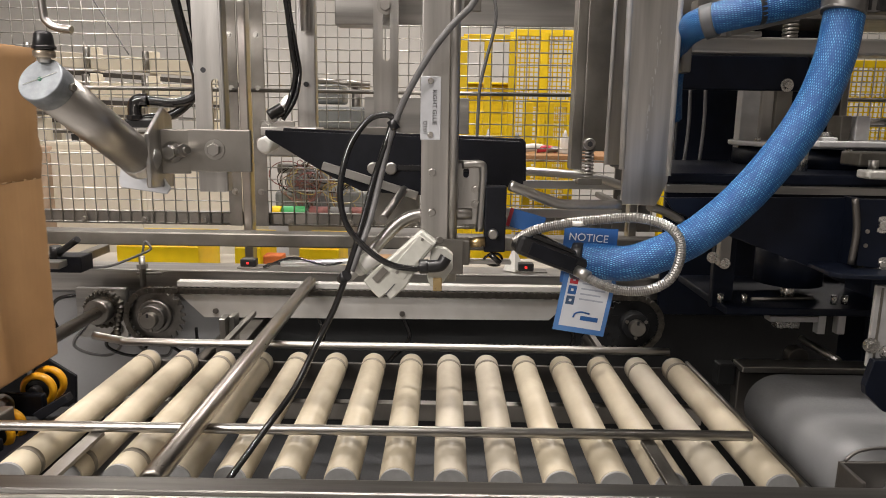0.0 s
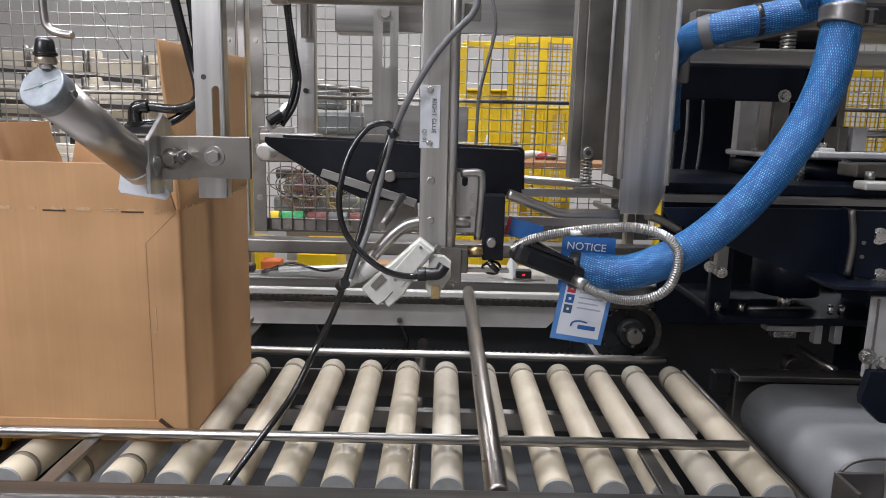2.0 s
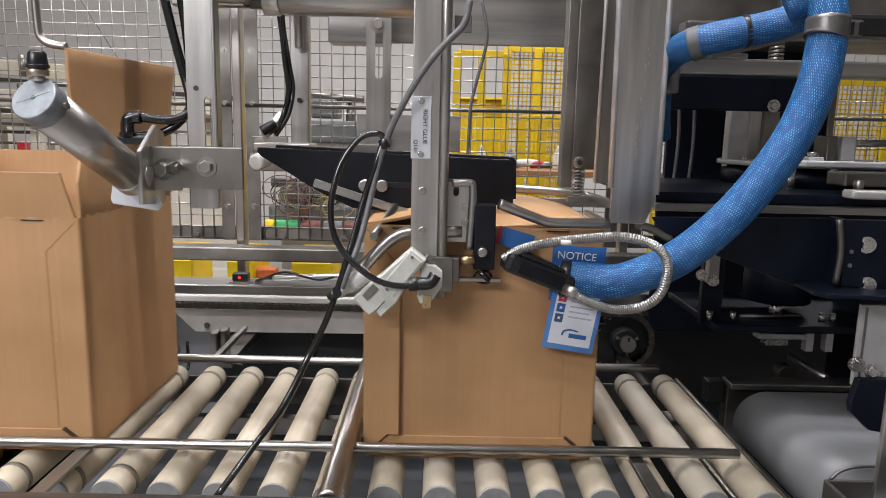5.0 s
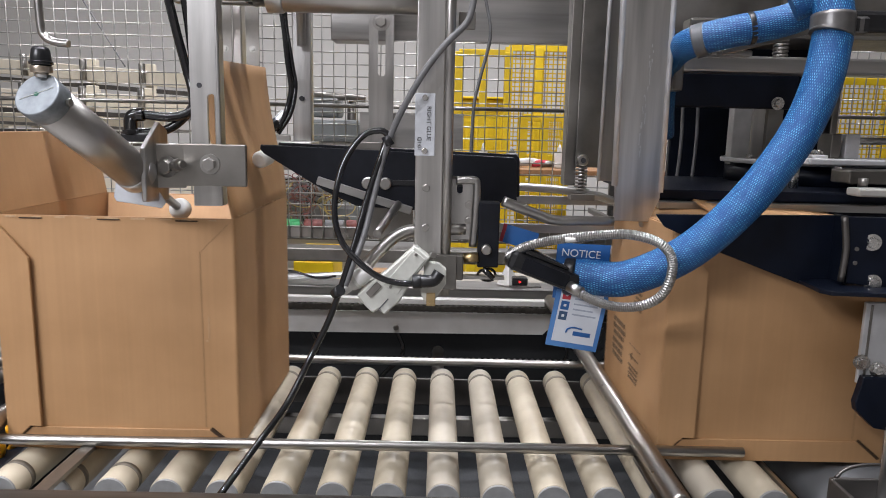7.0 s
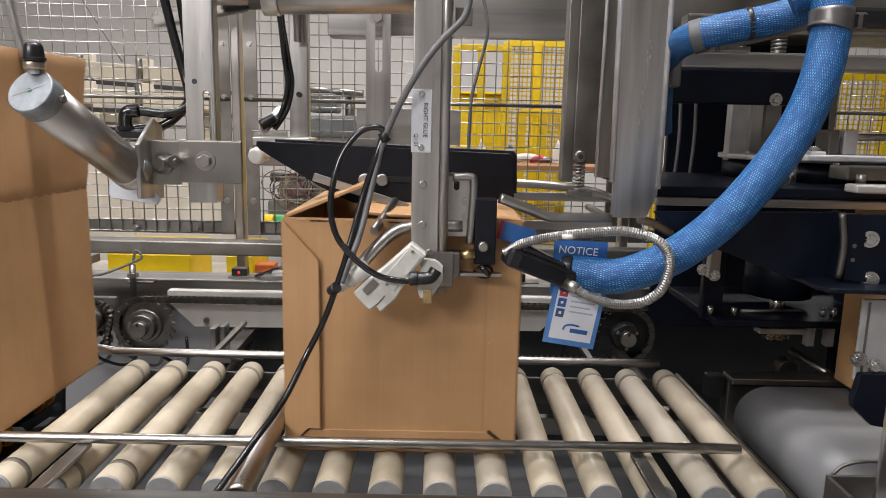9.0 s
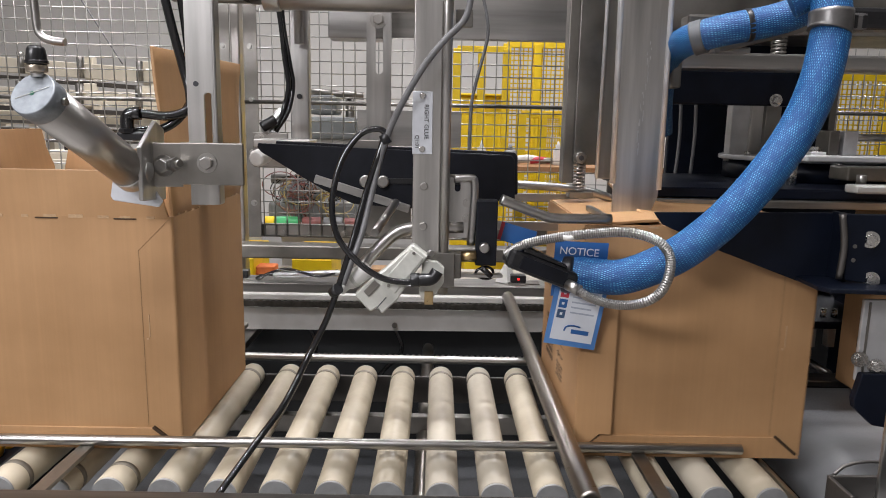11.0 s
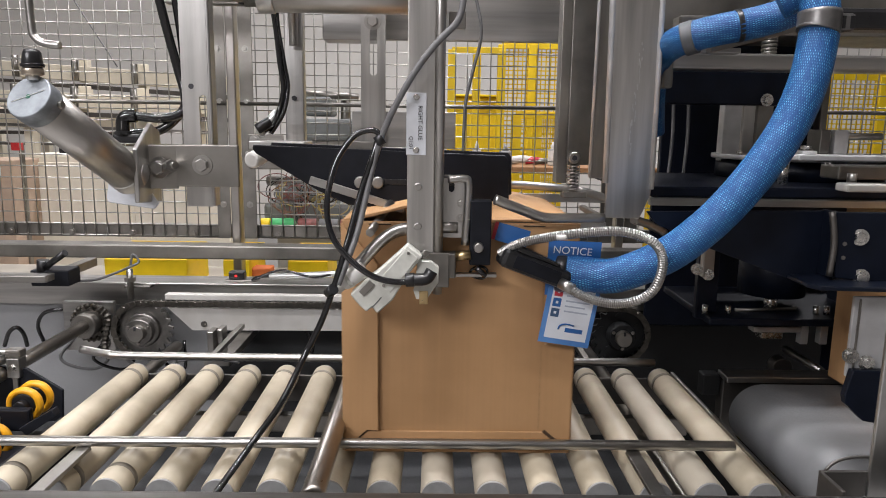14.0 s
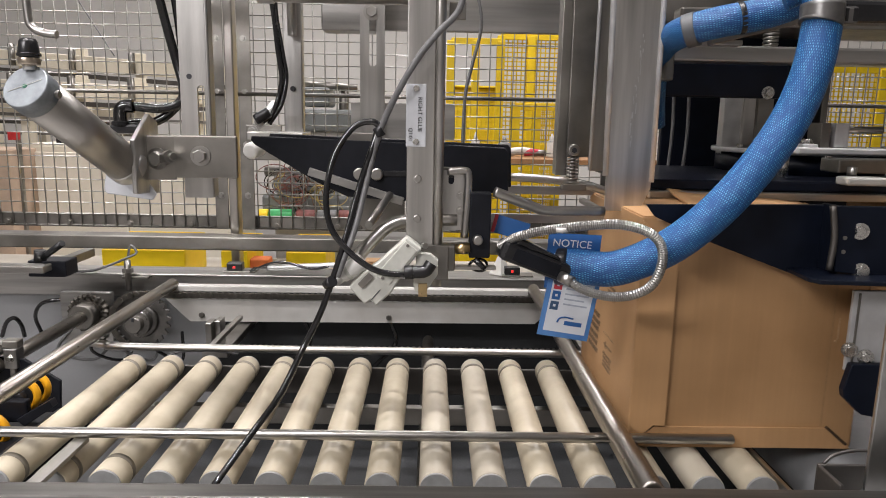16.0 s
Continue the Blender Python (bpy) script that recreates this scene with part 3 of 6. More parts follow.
def wire_mesh(x0, x1, z0, z1, pitch=0.0376, r=0.0019):
    bm = bmesh.new()

    def bar(a, b):
        rod(a, b, r, 6, bm=bm)
    n = int((x1 - x0) / pitch)
    for i in range(n + 1):
        bar((x0 + i * pitch, FENCE_Y, z0), (x0 + i * pitch, FENCE_Y, z1))
    for i in range(int((z1 - z0) / pitch) + 1):
        bar((x0, FENCE_Y + 0.0035, z0 + i * pitch), (x1, FENCE_Y + 0.0035, z0 + i * pitch))
    return bm


def fence_panel(x0, x1, group):
    f = thing("mesh_fence", "stainless welded wire mesh guard panel in a flat steel frame", "fence", group)
    part("wire_mesh", wire_mesh(x0 + 0.012, x1 - 0.012, 0.911, 2.02), WIRE_M, f)
    part("bottom_frame", block(x0, x1, FENCE_Y + 0.007, FENCE_Y + 0.013, 0.905, 0.951, 0.001), FRAME_M, f)
    part("top_frame", block(x0, x1, FENCE_Y - 0.012, FENCE_Y - 0.006, 2.0, 2.04, 0.001), FRAME_M, f)
    for x in (x0, x1 - 0.042):
        part("upright_frame", block(x, x + 0.042, FENCE_Y - 0.012, FENCE_Y - 0.006, 0.907, 2.0, 0.001), FRAME_M, f)
        for i in range(6):
            z = 1.02 + 0.165 * i
            part("bolt", bolt_mesh((x + 0.021, FENCE_Y - 0.012, z), (0, -1, 0), 0.007), STEEL_POL, f)
    n = int((x1 - x0) / 0.2)
    for i in range(n):
        part("clip", bolt_mesh((x0 + 0.112 + 0.2 * i, FENCE_Y - 0.004, 0.922), (0, -1, 0), 0.008), STEEL_D, f)
    part("middle_rail", rod((x0, FENCE_Y - 0.012, 1.345), (x1, FENCE_Y - 0.012, 1.345), 0.0065, 12), FRAME_M, f)
    return f


fence_panel(-2.10, -0.662, "fence panels")
fence_panel(-0.618, 0.60, "fence panels")
fence_panel(0.64, 2.10, "fence panels")
for x in (-0.640, 0.62):
    p = thing("steel_post", "stainless square fence post between mesh panels", "fence post", "fence posts")
    part("tube", block(x - 0.014, x + 0.014, FENCE_Y - 0.03, FENCE_Y + 0.02, 0.0, 2.05, 0.004), BARREL_M, p)
tagged(part("fence_beam", block(-2.1, 2.1, 2.15, 2.22, 0.862, 0.9045, 0.004), FRAME_M), "stainless square beam along the foot of the fence", "beam")

# ---- hall beyond the fence ----


def cream_cabinet(x0, x1, y0, y1, z0, z1, label):
    c = thing("machine_cabinet", label, "cabinet", "cabinets beyond the fence")
    part("body", block(x0, x1, y0, y1, z0, z1, 0.02), WALL_M, c)
    n = max(1, round((x1 - x0) / 0.7))
    for i in range(n):
        w = (x1 - x0) / n
        part("door", block(x0 + i * w + 0.015, x0 + (i + 1) * w - 0.015, y0 - 0.02, y0, z0 + 0.08, z1 - 0.05, 0.006), WALL_M, c)
    return c


cream_cabinet(-2.4524, -1.2300, 4.3, 4.9, 0.0, 1.0834, "cream sheet metal machine cabinet with plain doors")


vent = thing("wall_switch_box", "dark switch boxes above the cream cabinet", "switch box")
part("box", block(-2.3193, -2.2400, 4.40, 4.46, 1.0834, 1.1258, 0.004), BLACK_PL, vent)
part("box", block(-2.2150, -2.1359, 4.40, 4.46, 1.0834, 1.1258, 0.004), DARK_PL, vent)
tagged(part("support_column", block(-1.5649, -1.4770, 4.95, 5.05, 0.0, 2.6, 0.01), WALL_M), "cream painted square support column", "column")


def beam_conveyor(p, q, drop):
    c = thing("overhead_conveyor", "cream steel conveyor frame with dark rails", "conveyor", "conveyors beyond the fence")
    p, q = Vector(p), Vector(q)
    for k, (mat, h, name) in enumerate(((WALL_M, 0.10, "side_beam"), (DARK_STEEL, 0.03, "dark_rail"), (STEEL_D, 0.02, "wear_strip"))):
        a, b = p - Vector((0, 0, 0.085 * k)), q - Vector((0, 0, 0.085 * k))
        d = (b - a)
        own = block(-d.length / 2, d.length / 2, -0.03, 0.03, -h / 2, h / 2, 0.004)
        own.transform(Matrix.Translation((a + b) / 2) @ d.to_track_quat("X", "Z").to_matrix().to_4x4())
        part(name, own, mat, c)
    for i in range(6):
        a = p.lerp(q, (i + 0.5) / 6)
        part("upright", block(a.x - 0.03, a.x + 0.03, a.y + 0.05, a.y + 0.11, 0.0, a.z + 0.1, 0.004), WALL_M, c)
        part("clamp", rod((a.x, a.y - 0.07, a.z - 0.05), (a.x, a.y - 0.07, a.z + 0.09), 0.022, 10), STEEL_D, c)
    return c


beam_conveyor((-3.8524, 5.0000, 1.6828), (-1.4428, 5.0000, 1.5458), 0)
beam_conveyor((-3.6499, 4.7000, 1.4442), (-1.3620, 4.7000, 1.3856), 0)
beam_conveyor((-4.2190, 5.4000, 1.2773), (-2.0826, 5.4000, 1.2769), 0)

tagged(part("hanging_cord", tube([(-4.62, 6.0, 5.0), (-3.10, 6.0, 2.506), (-2.8876, 6.0, 2.1567), (-2.6262, 6.0, 1.7276)], 0.006, 6, 8), CABLE_GY), "thin dark cord slanting across the far wall", "cord")
bench = thing("packing_bench", "steel packing bench with a wooden top", "bench")
part("top", block(0.1640, 1.3214, 4.0, 4.6, 1.0241, 1.0608, 0.004), material("brown_bench_top", (0.34, 0.17, 0.07), 0.5, 0, 0.1, 6), bench)
for x in (0.1975, 1.2879):
    part("leg", block(x - 0.03, x + 0.03, 4.05, 4.11, 0.0, 1.0241, 0.004), YELLOW, bench)
part("lower_shelf", block(0.1640, 1.3214, 4.0, 4.6, 0.30, 0.34, 0.004), STEEL_D, bench)
BENCH_Z = 1.0608


def bottle(x, h, r, mat, tip=True):
    b = thing("bottle", "plastic squeeze bottle on the bench", "bottle", "bottles on the bench")
    part("body", rod((x, 4.2, BENCH_Z), (x, 4.2, BENCH_Z + h * 0.7), r, 16, bevel=r * 0.3), mat, b)
    part("nozzle", rod((x, 4.2, BENCH_Z + h * 0.69), (x, 4.2, BENCH_Z + h), r * 0.55, 12, r2=r * 0.15), mat, b)


bottle(0.2595, 0.14, 0.025, WHITE_PL)
bottle(0.4301, 0.12, 0.038, CAP_M)
bottle(0.7145, 0.14, 0.03, WHITE_PL)
for k, (px, w, h, mat) in enumerate(((0.5384, 0.07, 0.06, WHITE_PL), (0.6164, 0.06, 0.05, RED_PR), (0.3492, 0.06, 0.04, WHITE_PL), (0.6662, 0.05, 0.045, STEEL_D))):
    tagged(part("parts_bag", tube([(px - w, 4.25, BENCH_Z + h * 0.4), (px, 4.25, BENCH_Z + h * 0.55), (px + w, 4.27, BENCH_Z + h * 0.4)], h * 0.4, 5, 10), mat), "small plastic bag of parts on the bench", "bag", "bags on the bench")


def yellow_guard(x0, x1, y, z0, z1, mesh_to=1.0):
    g = thing("yellow_guard_fence", "bright yellow painted machine guard with perforated panels", "guard fence", "yellow guards")
    for x in (x0, (x0 + x1) / 2, x1):
        part("post", block(x - 0.03, x + 0.03, y - 0.03, y + 0.03, 0.0, z1, 0.004), YELLOW, g)
    for z in (z0, z0 + (z1 - z0) * 0.48, z1 - 0.03):
        part("rail", block(x0, x1, y - 0.02, y + 0.02, z, z + 0.05, 0.004), YELLOW, g)
    bm = bmesh.new()
    n = int((x1 - x0) / 0.036)
    zm = z0 + (z1 - z0) * mesh_to
    for i in range(n):
        x = x0 + (i + 0.5) * (x1 - x0) / n
        block(x - 0.0045, x + 0.0045, y - 0.004, y + 0.004, z0, zm, 0, bm)
    n = int((zm - z0) / 0.036)
    for i in range(n):
        z = z0 + (i + 0.5) * (zm - z0) / n
        block(x0, x1, y - 0.004, y + 0.004, z - 0.0045, z + 0.0045, 0, bm)
    tagged(part("perforated_panel", bm, YELLOW, g), kind="stuff")
    return g


yellow_guard(0.1314, 0.5030, 5.4, 0.2, 1.8474, 0.74)
yellow_guard(0.5403, 1.0309, 5.8, 0.2, 1.9329)
yellow_guard(0.5843, 0.8808, 5.0, 0.2, 1.3725)
yellow_guard(2.8051, 3.7484, 5.2, 0.2, 1.6870)
ybox = thing("yellow_cabinet", "yellow painted machine cabinet", "cabinet")
part("body", block(0.1509, 0.5530, 6.2, 6.6, 0.0, 1.5384, 0.02), YELLOW, ybox)
part("lid", block(0.1411, 0.5628, 6.15, 6.65, 1.5384, 1.5574, 0.01), YELLOW, ybox)


def yellow_bin(px0, px1):
    b = thing("storage_bin", "yellow plastic storage bin", "bin", "yellow bins")
    z1 = 0.7448
    part("front", block(px0, px1, 2.74, 2.75, z1 - 0.12, z1, 0.003), YELLOW, b)
    part("back", block(px0, px1, 3.0, 3.01, z1 - 0.12, z1 + 0.03, 0.003), YELLOW, b)
    part("floor", block(px0, px1, 2.75, 3.0, z1 - 0.12, z1 - 0.112, 0.002), YELLOW, b)
    for x in (px0, px1 - 0.008):
        part("side", block(x, x + 0.008, 2.75, 3.0, z1 - 0.112, z1 + 0.01, 0.002), YELLOW, b)


yellow_bin(-1.3010, -0.9752)
yellow_bin(-0.8304, -0.7264)
yellow_bin(-0.5727, -0.4145)
shelf = thing("bin_shelf", "beige metal shelf under the bins", "shelf")
part("board", block(-2.4, 0.6, 2.72, 3.2, 0.7448 - 0.145, 0.7448 - 0.12, 0.003), material("beige_shelf_board", (0.46, 0.42, 0.35), 0.6, 0.0, 0.1, 5), shelf)
for x in (-2.3, -0.9, 0.5):
    part("leg", block(x - 0.02, x + 0.02, 2.8, 2.84, 0, 0.7448 - 0.145, 0.003), STEEL_D, shelf)
for px, mat in ((-0.7024, material("orange_rag", (0.62, 0.16, 0.04), 0.9)), (-0.2150, CARD), (-0.3300, CARD)):
    tagged(part("loose_carton", block(px - 0.05, px + 0.05, 2.78, 2.86, 0.7448 - 0.12, 0.7448 - 0.04, 0.006), mat), "small folded carton on the shelf", "carton", "cartons on the shelf")


def grey_machine(px0, px1, y, z0, z1):
    m = thing("workshop_machine", "dark grey green workshop machine beyond the fence", "machine", "workshop machines")
    part("bed", block(px0, px1, y, y + 0.4, z0, z0 + (z1 - z0) * 0.45, 0.02), GREEN_PAINT, m)
    w = px1 - px0
    part("head", block(px0 + w * 0.1, px0 + w * 0.55, y + 0.05, y + 0.35, z0 + (z1 - z0) * 0.5, z0 + (z1 - z0) * 0.9, 0.02), GREEN_PAINT, m)
    part("slide", rod((px0, y + 0.1, z0 + (z1 - z0) * 0.97), (px1, y + 0.1, z0 + (z1 - z0) * 0.9), 0.025, 12), STEEL_D, m)
    part("spindle", rod((px0 + w * 0.75, y + 0.15, z0), (px0 + w * 0.75, y + 0.15, z1), 0.03, 12), STEEL_D, m)
    part("base", block(px0 + 0.05, px1 - 0.05, y + 0.05, y + 0.35, 0, z0, 0.01), GREY_WALL, m)


grey_machine(-0.8821, -0.4924, 4.6, 1.1790, 1.4922)
grey_machine(-0.8241, -0.3711, 3.4, 0.8124, 1.0106)
DULL_RED = material("dull_red_plastic", (0.22, 0.07, 0.06), 0.5, 0.0, 0.2, 40)
for px, half, mat in ((-0.7900, 0.022, YELLOW), (-0.7080, 0.056, GREEN_PL), (-0.5900, 0.045, DULL_RED), (-0.4900, 0.045, CABLE_GY), (-0.3950, 0.040, DULL_RED)):
    tagged(part("wire_spool", rod((px - half, 3.3, 0.8180), (px + half, 3.3, 0.8180), 0.024, 16, bevel=0.004), mat), "coloured wire spool lying on a shelf", "wire spool", "wire spools")
tagged(part("spool_shelf", block(-0.8173, -0.3340, 3.2, 3.45, 0.7935 - 0.02, 0.7935, 0.003), GREY_WALL), "grey shelf with wire spools", "shelf", "")
WIRE_TINTS = (material("brown_wire", (0.16, 0.08, 0.04), 0.5), DULL_RED, CABLE_GY, material("straw_wire", (0.42, 0.33, 0.10), 0.5), CABLE_BK)
random.seed(23)
for i in range(16):
    cx, cz, r = random.uniform(-0.76, -0.46), random.uniform(0.90, 1.02), random.uniform(0.04, 0.09)
    a0, turn = random.uniform(0, 6.28), random.uniform(1.2, 1.9)
    loop = [(cx + r * math.cos(a0 + turn * 6.28 * k / 14) * (1 + 0.03 * k), 3.26 + 0.004 * k, cz + 0.8 * r * math.sin(a0 + turn * 6.28 * k / 14)) for k in range(15)]
    loop += [(loop[-1][0] + 0.02, 3.30, 0.86), (loop[-1][0] + 0.05, 3.32, 0.797)]
    tagged(part("loose_wire", tube(loop, 0.0024, 3, 6), WIRE_TINTS[i % 5]), "loose looped wire hanging behind the fence", "wire", "loose wires")
stack = thing("stacked_carton", "brown shipping carton stacked beyond the fence", "carton")
part("body", block(-2.6674, -2.3890, 4.0, 4.4, 0.4, 1.0556, 0.006), material("pale_shipping_card", (0.50, 0.37, 0.27), 0.7, 0.0, 0.08, 9), stack)
part("tape", block(-2.5420, -2.5080, 3.997, 4.0, 0.4, 1.0556, 0), CARD_PALE, stack, "paper tape seam")
part("label", block(-2.4956, -2.4442, 3.998, 4.0, 0.9600, 1.0238, 0), WHITE_PR, stack)
tagged(part("pallet", block(-2.7322, -2.2919, 3.9, 4.5, 0.0, 0.4, 0.01), material("pallet_wood", (0.4, 0.27, 0.14), 0.8)), "rough wooden pallet stack", "pallet")
stop_post = thing("control_post", "post with a small red control box beyond the fence", "control post")
part("red_box", block(-2.4063, -2.3605, 4.05, 4.1, 1.1104, 1.1556, 0.004), RED_PL, stop_post)
part("post", block(-2.3933, -2.3736, 4.1, 4.13, 0.0, 1.1556, 0.004), STEEL_D, stop_post)

# ---- items on the side frame behind the chain ----


def photo_sensor(px, y, z):
    s = thing("photo_sensor", "black photoelectric sensor with a red light on a bracket", "sensor", "photo sensors")
    part("housing", block(px - 0.022, px + 0.022, y - 0.015, y + 0.015, z, z + 0.022, 0.003), BLACK_PL, s)
    part("indicator", block(px - 0.004, px + 0.003, y - 0.0165, y - 0.0145, z + 0.008, z + 0.014, 0.001), RED_LED, s)
    part("bracket", block(px - 0.03, px + 0.06, y - 0.02, y + 0.02, z - 0.004, z, 0.001), STEEL_D, s)


photo_sensor(-0.5503, 1.95, 0.846)
photo_sensor(0.2365, 1.95, 0.846)
for k in range(3):
    y = 1.925 + 0.02 * k
    tagged(part("pneumatic_line", tube([(-0.5037, y, 0.848), (-0.42, y, 0.877 - 0.012 * k), (-0.33, y - 0.01, 0.860), (-0.2784, y, 0.867)], 0.0035, 8, 8), CABLE_BK), "thin black pneumatic line", "cable", "lines on the side frame")
tagged(part("slim_cylinder", rod((-0.4555, 1.93, 0.857), (-0.1787, 1.93, 0.873), 0.009, 14, bevel=0.002), ALU), "slim aluminium air cylinder", "air cylinder")
ring_cable = thing("cable_ring", "small coil of black sensor cable by the clamp block", "cable")
part("coil", tube([(0.0707 + 0.0125 * math.cos(2 * math.pi * i / 16), 0.962 + 0.004 * math.sin(4 * math.pi * i / 16), 1.079 + 0.0085 * math.sin(2 * math.pi * i / 16)) for i in range(27)], 0.0019, 3, 8), CABLE_BK, ring_cable)
part("lead", tube([(0.0680, 0.958, 1.0875), (0.0660, 0.956, 1.0940), (0.0665, 0.952, 1.1000)], 0.0019, 4, 8), CABLE_BK, ring_cable)
reflector = thing("sensor_shroud", "small white plastic shroud beside the photo sensor", "shroud")
part("cone", rod((0.2054, 1.97, 0.842), (0.2054, 1.97, 0.898), 0.032, 4, r2=0.006, bevel=0.002, smooth=False), WHITE_PL, reflector)
prox = thing("proximity_sensor", "threaded steel proximity sensor with a looped cable", "sensor")
part("barrel", rod((-0.8250, 1.88, 0.80), (-0.8250, 1.88, 0.885), 0.0085, 16), STEEL_D, prox)
part("nut", rod((-0.8250, 1.88, 0.85), (-0.8250, 1.88, 0.862), 0.0145, 6, smooth=False), STEEL_POL, prox)
part("cable", tube([(-0.8220, 1.88, 0.893), (-0.8131, 1.88, 0.925), (-0.7985, 1.88, 0.905), (-0.8263, 1.875, 0.89), (-0.8674, 1.88, 0.872), (-0.9320, 1.88, 0.852), (-1.0582, 1.89, 0.848)], 0.0035, 8, 8), CABLE_GY, prox)
part("holder", block(-0.8449, -0.7742, 1.885, 1.93, 0.83, 0.836, 0.001), STEEL_D, prox)
stopper = thing("clamp_lever_mount", "black clamp block with a lever and bright flat bar", "clamp")
part("block", block(-0.9800, -0.8874, 1.68, 1.74, 0.8807, 0.9209, 0.003), BLACK_AN, stopper)
part("lever", rod((-0.9529, 1.69, 0.9227), (-0.8802, 1.66, 0.9691), 0.008, 12), BLACK_PL, stopper)
part("knob", rod((-0.9537, 1.69, 0.9184), (-0.9510, 1.69, 0.9454), 0.014, 14), BLACK_PL, stopper)
part("bar", block(-1.1560, -0.9089, 1.62, 1.66, 0.9030, 0.9198, 0.002), STEEL_POL, stopper)
part("arm", block(-0.9621, -0.9342, 1.74, 1.93, 0.8836, 0.9066, 0.002), STEEL_D, stopper)

# ---- infeed end ----
infeed = thing("infeed_drive", "steel cross shaft with chain sprocket at the infeed", "drive shaft")
part("shaft", rod((-0.9074, 1.22, 0.752), (-0.9074, 1.80, 0.752), 0.016, 20), ROD_WORN, infeed)
part("hub", rod((-0.9074, 1.77, 0.752), (-0.9074, 1.84, 0.752), 0.034, 22, bevel=0.004), STEEL_D, infeed)
part("toothed_ring", sheet([((0.044 if i % 4 < 2 else 0.038) * math.cos(2 * math.pi * i / 56), (0.044 if i % 4 < 2 else 0.038) * math.sin(2 * math.pi * i / 56)) for i in range(56)], 0.012, (-0.9074, 1.81, 0.752), bevel=0), CHAIN_M, infeed)
part("backing", block(-1.0003, -0.8610, 1.85, 1.87, 0.66, 0.80, 0.004), STEEL_H, infeed)
part("chain_ring", tube([(-0.9074 + 0.047 * math.cos(2 * math.pi * i / 24), 1.812, 0.752 + 0.047 * math.sin(2 * math.pi * i / 24)) for i in range(25)], 0.0062, 2, 8, ridge=0.3, pitch=0.012), CHAIN_M, infeed)
part("bearing_bolt", bolt_mesh((-0.8616, 1.80, 0.70), (0, -1, 0), 0.009), STEEL_POL, infeed)
tagged(part("short_drive_chain", tube([(-0.8726, 1.79, 0.80), (-0.8489, 1.79, 0.77), (-0.8639, 1.79, 0.70), (-0.8511, 1.79, 0.66)], 0.0085, 6, 8, ridge=0.22, pitch=0.012), CHAIN_M), "short oily drive chain", "chain")


def amber_wheel(x, y, z):
    w = thing("amber_idler", "amber polyurethane wheel pair on a black pivot arm", "wheel", "amber wheels", m=pose(x, y, z))
    for dy in (0.0, 0.036):
        bm = bmesh.new()
        n, m = 36, 10
        rows = []
        for i in range(n):
            a = 2 * math.pi * i / n
            rows.append([])
            for j in range(m):
                b = 2 * math.pi * j / m
                rad = 0.0275 + 0.0065 * math.sin(b)
                rows[i].append(bm.verts.new((rad * math.cos(a), dy + 0.0085 * math.cos(b), rad * math.sin(a))))
        for i in range(n):
            for j in range(m):
                bm.faces.new((rows[i][j], rows[(i + 1) % n][j], rows[(i + 1) % n][(j + 1) % m], rows[i][(j + 1) % m])).smooth = True
        bmesh.ops.recalc_face_normals(bm, faces=bm.faces[:])
        part("tyre", bm, YELLOW_PU, w)
        part("rim", rod((0, dy - 0.006, 0), (0, dy + 0.006, 0), 0.0225, 28, bevel=0.002), BLACK_PL, w)
    part("hub", rod((0, -0.02, 0), (0, 0.05, 0), 0.012, 20, bevel=0.002), BLACK_PL, w)
    part("arm", block(-0.075, 0.026, -0.034, -0.018, -0.040, 0.004, 0.004), BLACK_AN, w)
    part("axle", bolt_mesh((-0.045, -0.034, -0.014), (0, -1, 0), 0.013), STEEL_POL, w)


amber_wheel(-0.7544, 1.24, 0.7586)
amber_wheel(-0.7770, 1.14, 0.7166)
wf = thing("wheel_frame", "black steel frame under the amber wheels", "frame")
part("plate", block(-0.7935, -0.6250, 1.04, 1.30, 0.66, 0.70, 0.003), BLACK_AN, wf)
part("bar", block(-0.6903, -0.6327, 1.00, 1.24, 0.70, 0.735, 0.003), BLACK_AN, wf)
part("leg", block(-0.90, -0.84, 1.1, 1.16, 0.0, 0.66, 0.003), STEEL_V, wf)
part("rear_plate", sheet([(-0.9785, 0.7780), (-0.8518, 0.7643), (-0.7794, 0.7171), (-0.7874, 0.6144), (-0.9953, 0.6125)], 0.008, (0, 1.42, 0)), BLACK_AN, wf)
part("near_arm", sheet([(-0.7154, 0.7500), (-0.6552, 0.7863), (-0.6503, 0.7738), (-0.7027, 0.7374)], 0.02, (0, 1.16, 0)), BLACK_AN, wf)
infeed_bed = thing("infeed_table", "dark steel infeed table before the rollers", "table")
part("slide", block(-2.6, -0.70, 1.02, 1.08, 0.772, 0.797, 0.003), STEEL_D, infeed_bed)
part("slide", block(-2.6, -0.85, 1.24, 1.30, 0.772, 0.797, 0.003), STEEL_D, infeed_bed)
for x in (-2.4, -1.3):
    part("leg", block(x - 0.025, x + 0.025, 1.03, 1.08, 0.0, 0.772, 0.003), STEEL_V, infeed_bed)
    part("leg", block(x - 0.025, x + 0.025, 1.24, 1.29, 0.0, 0.772, 0.003), STEEL_V, infeed_bed)

for x in (-1.1, 0.50):
    part("leg", block(x - 0.03, x + 0.03, 0.76, 0.80, 0.0, 0.70, 0.003), STEEL_V, conveyor)
# added near-black sheet that makes the gaps between the rollers dark
part("drip_tray", block(-0.70, 0.49, 0.83, 1.62, 0.50, 0.52, 0.003), material("near_black_sheet", (0.025, 0.027, 0.03), 0.5, 0.0, 0.2, 10), conveyor, "near-black sheet under the rollers")
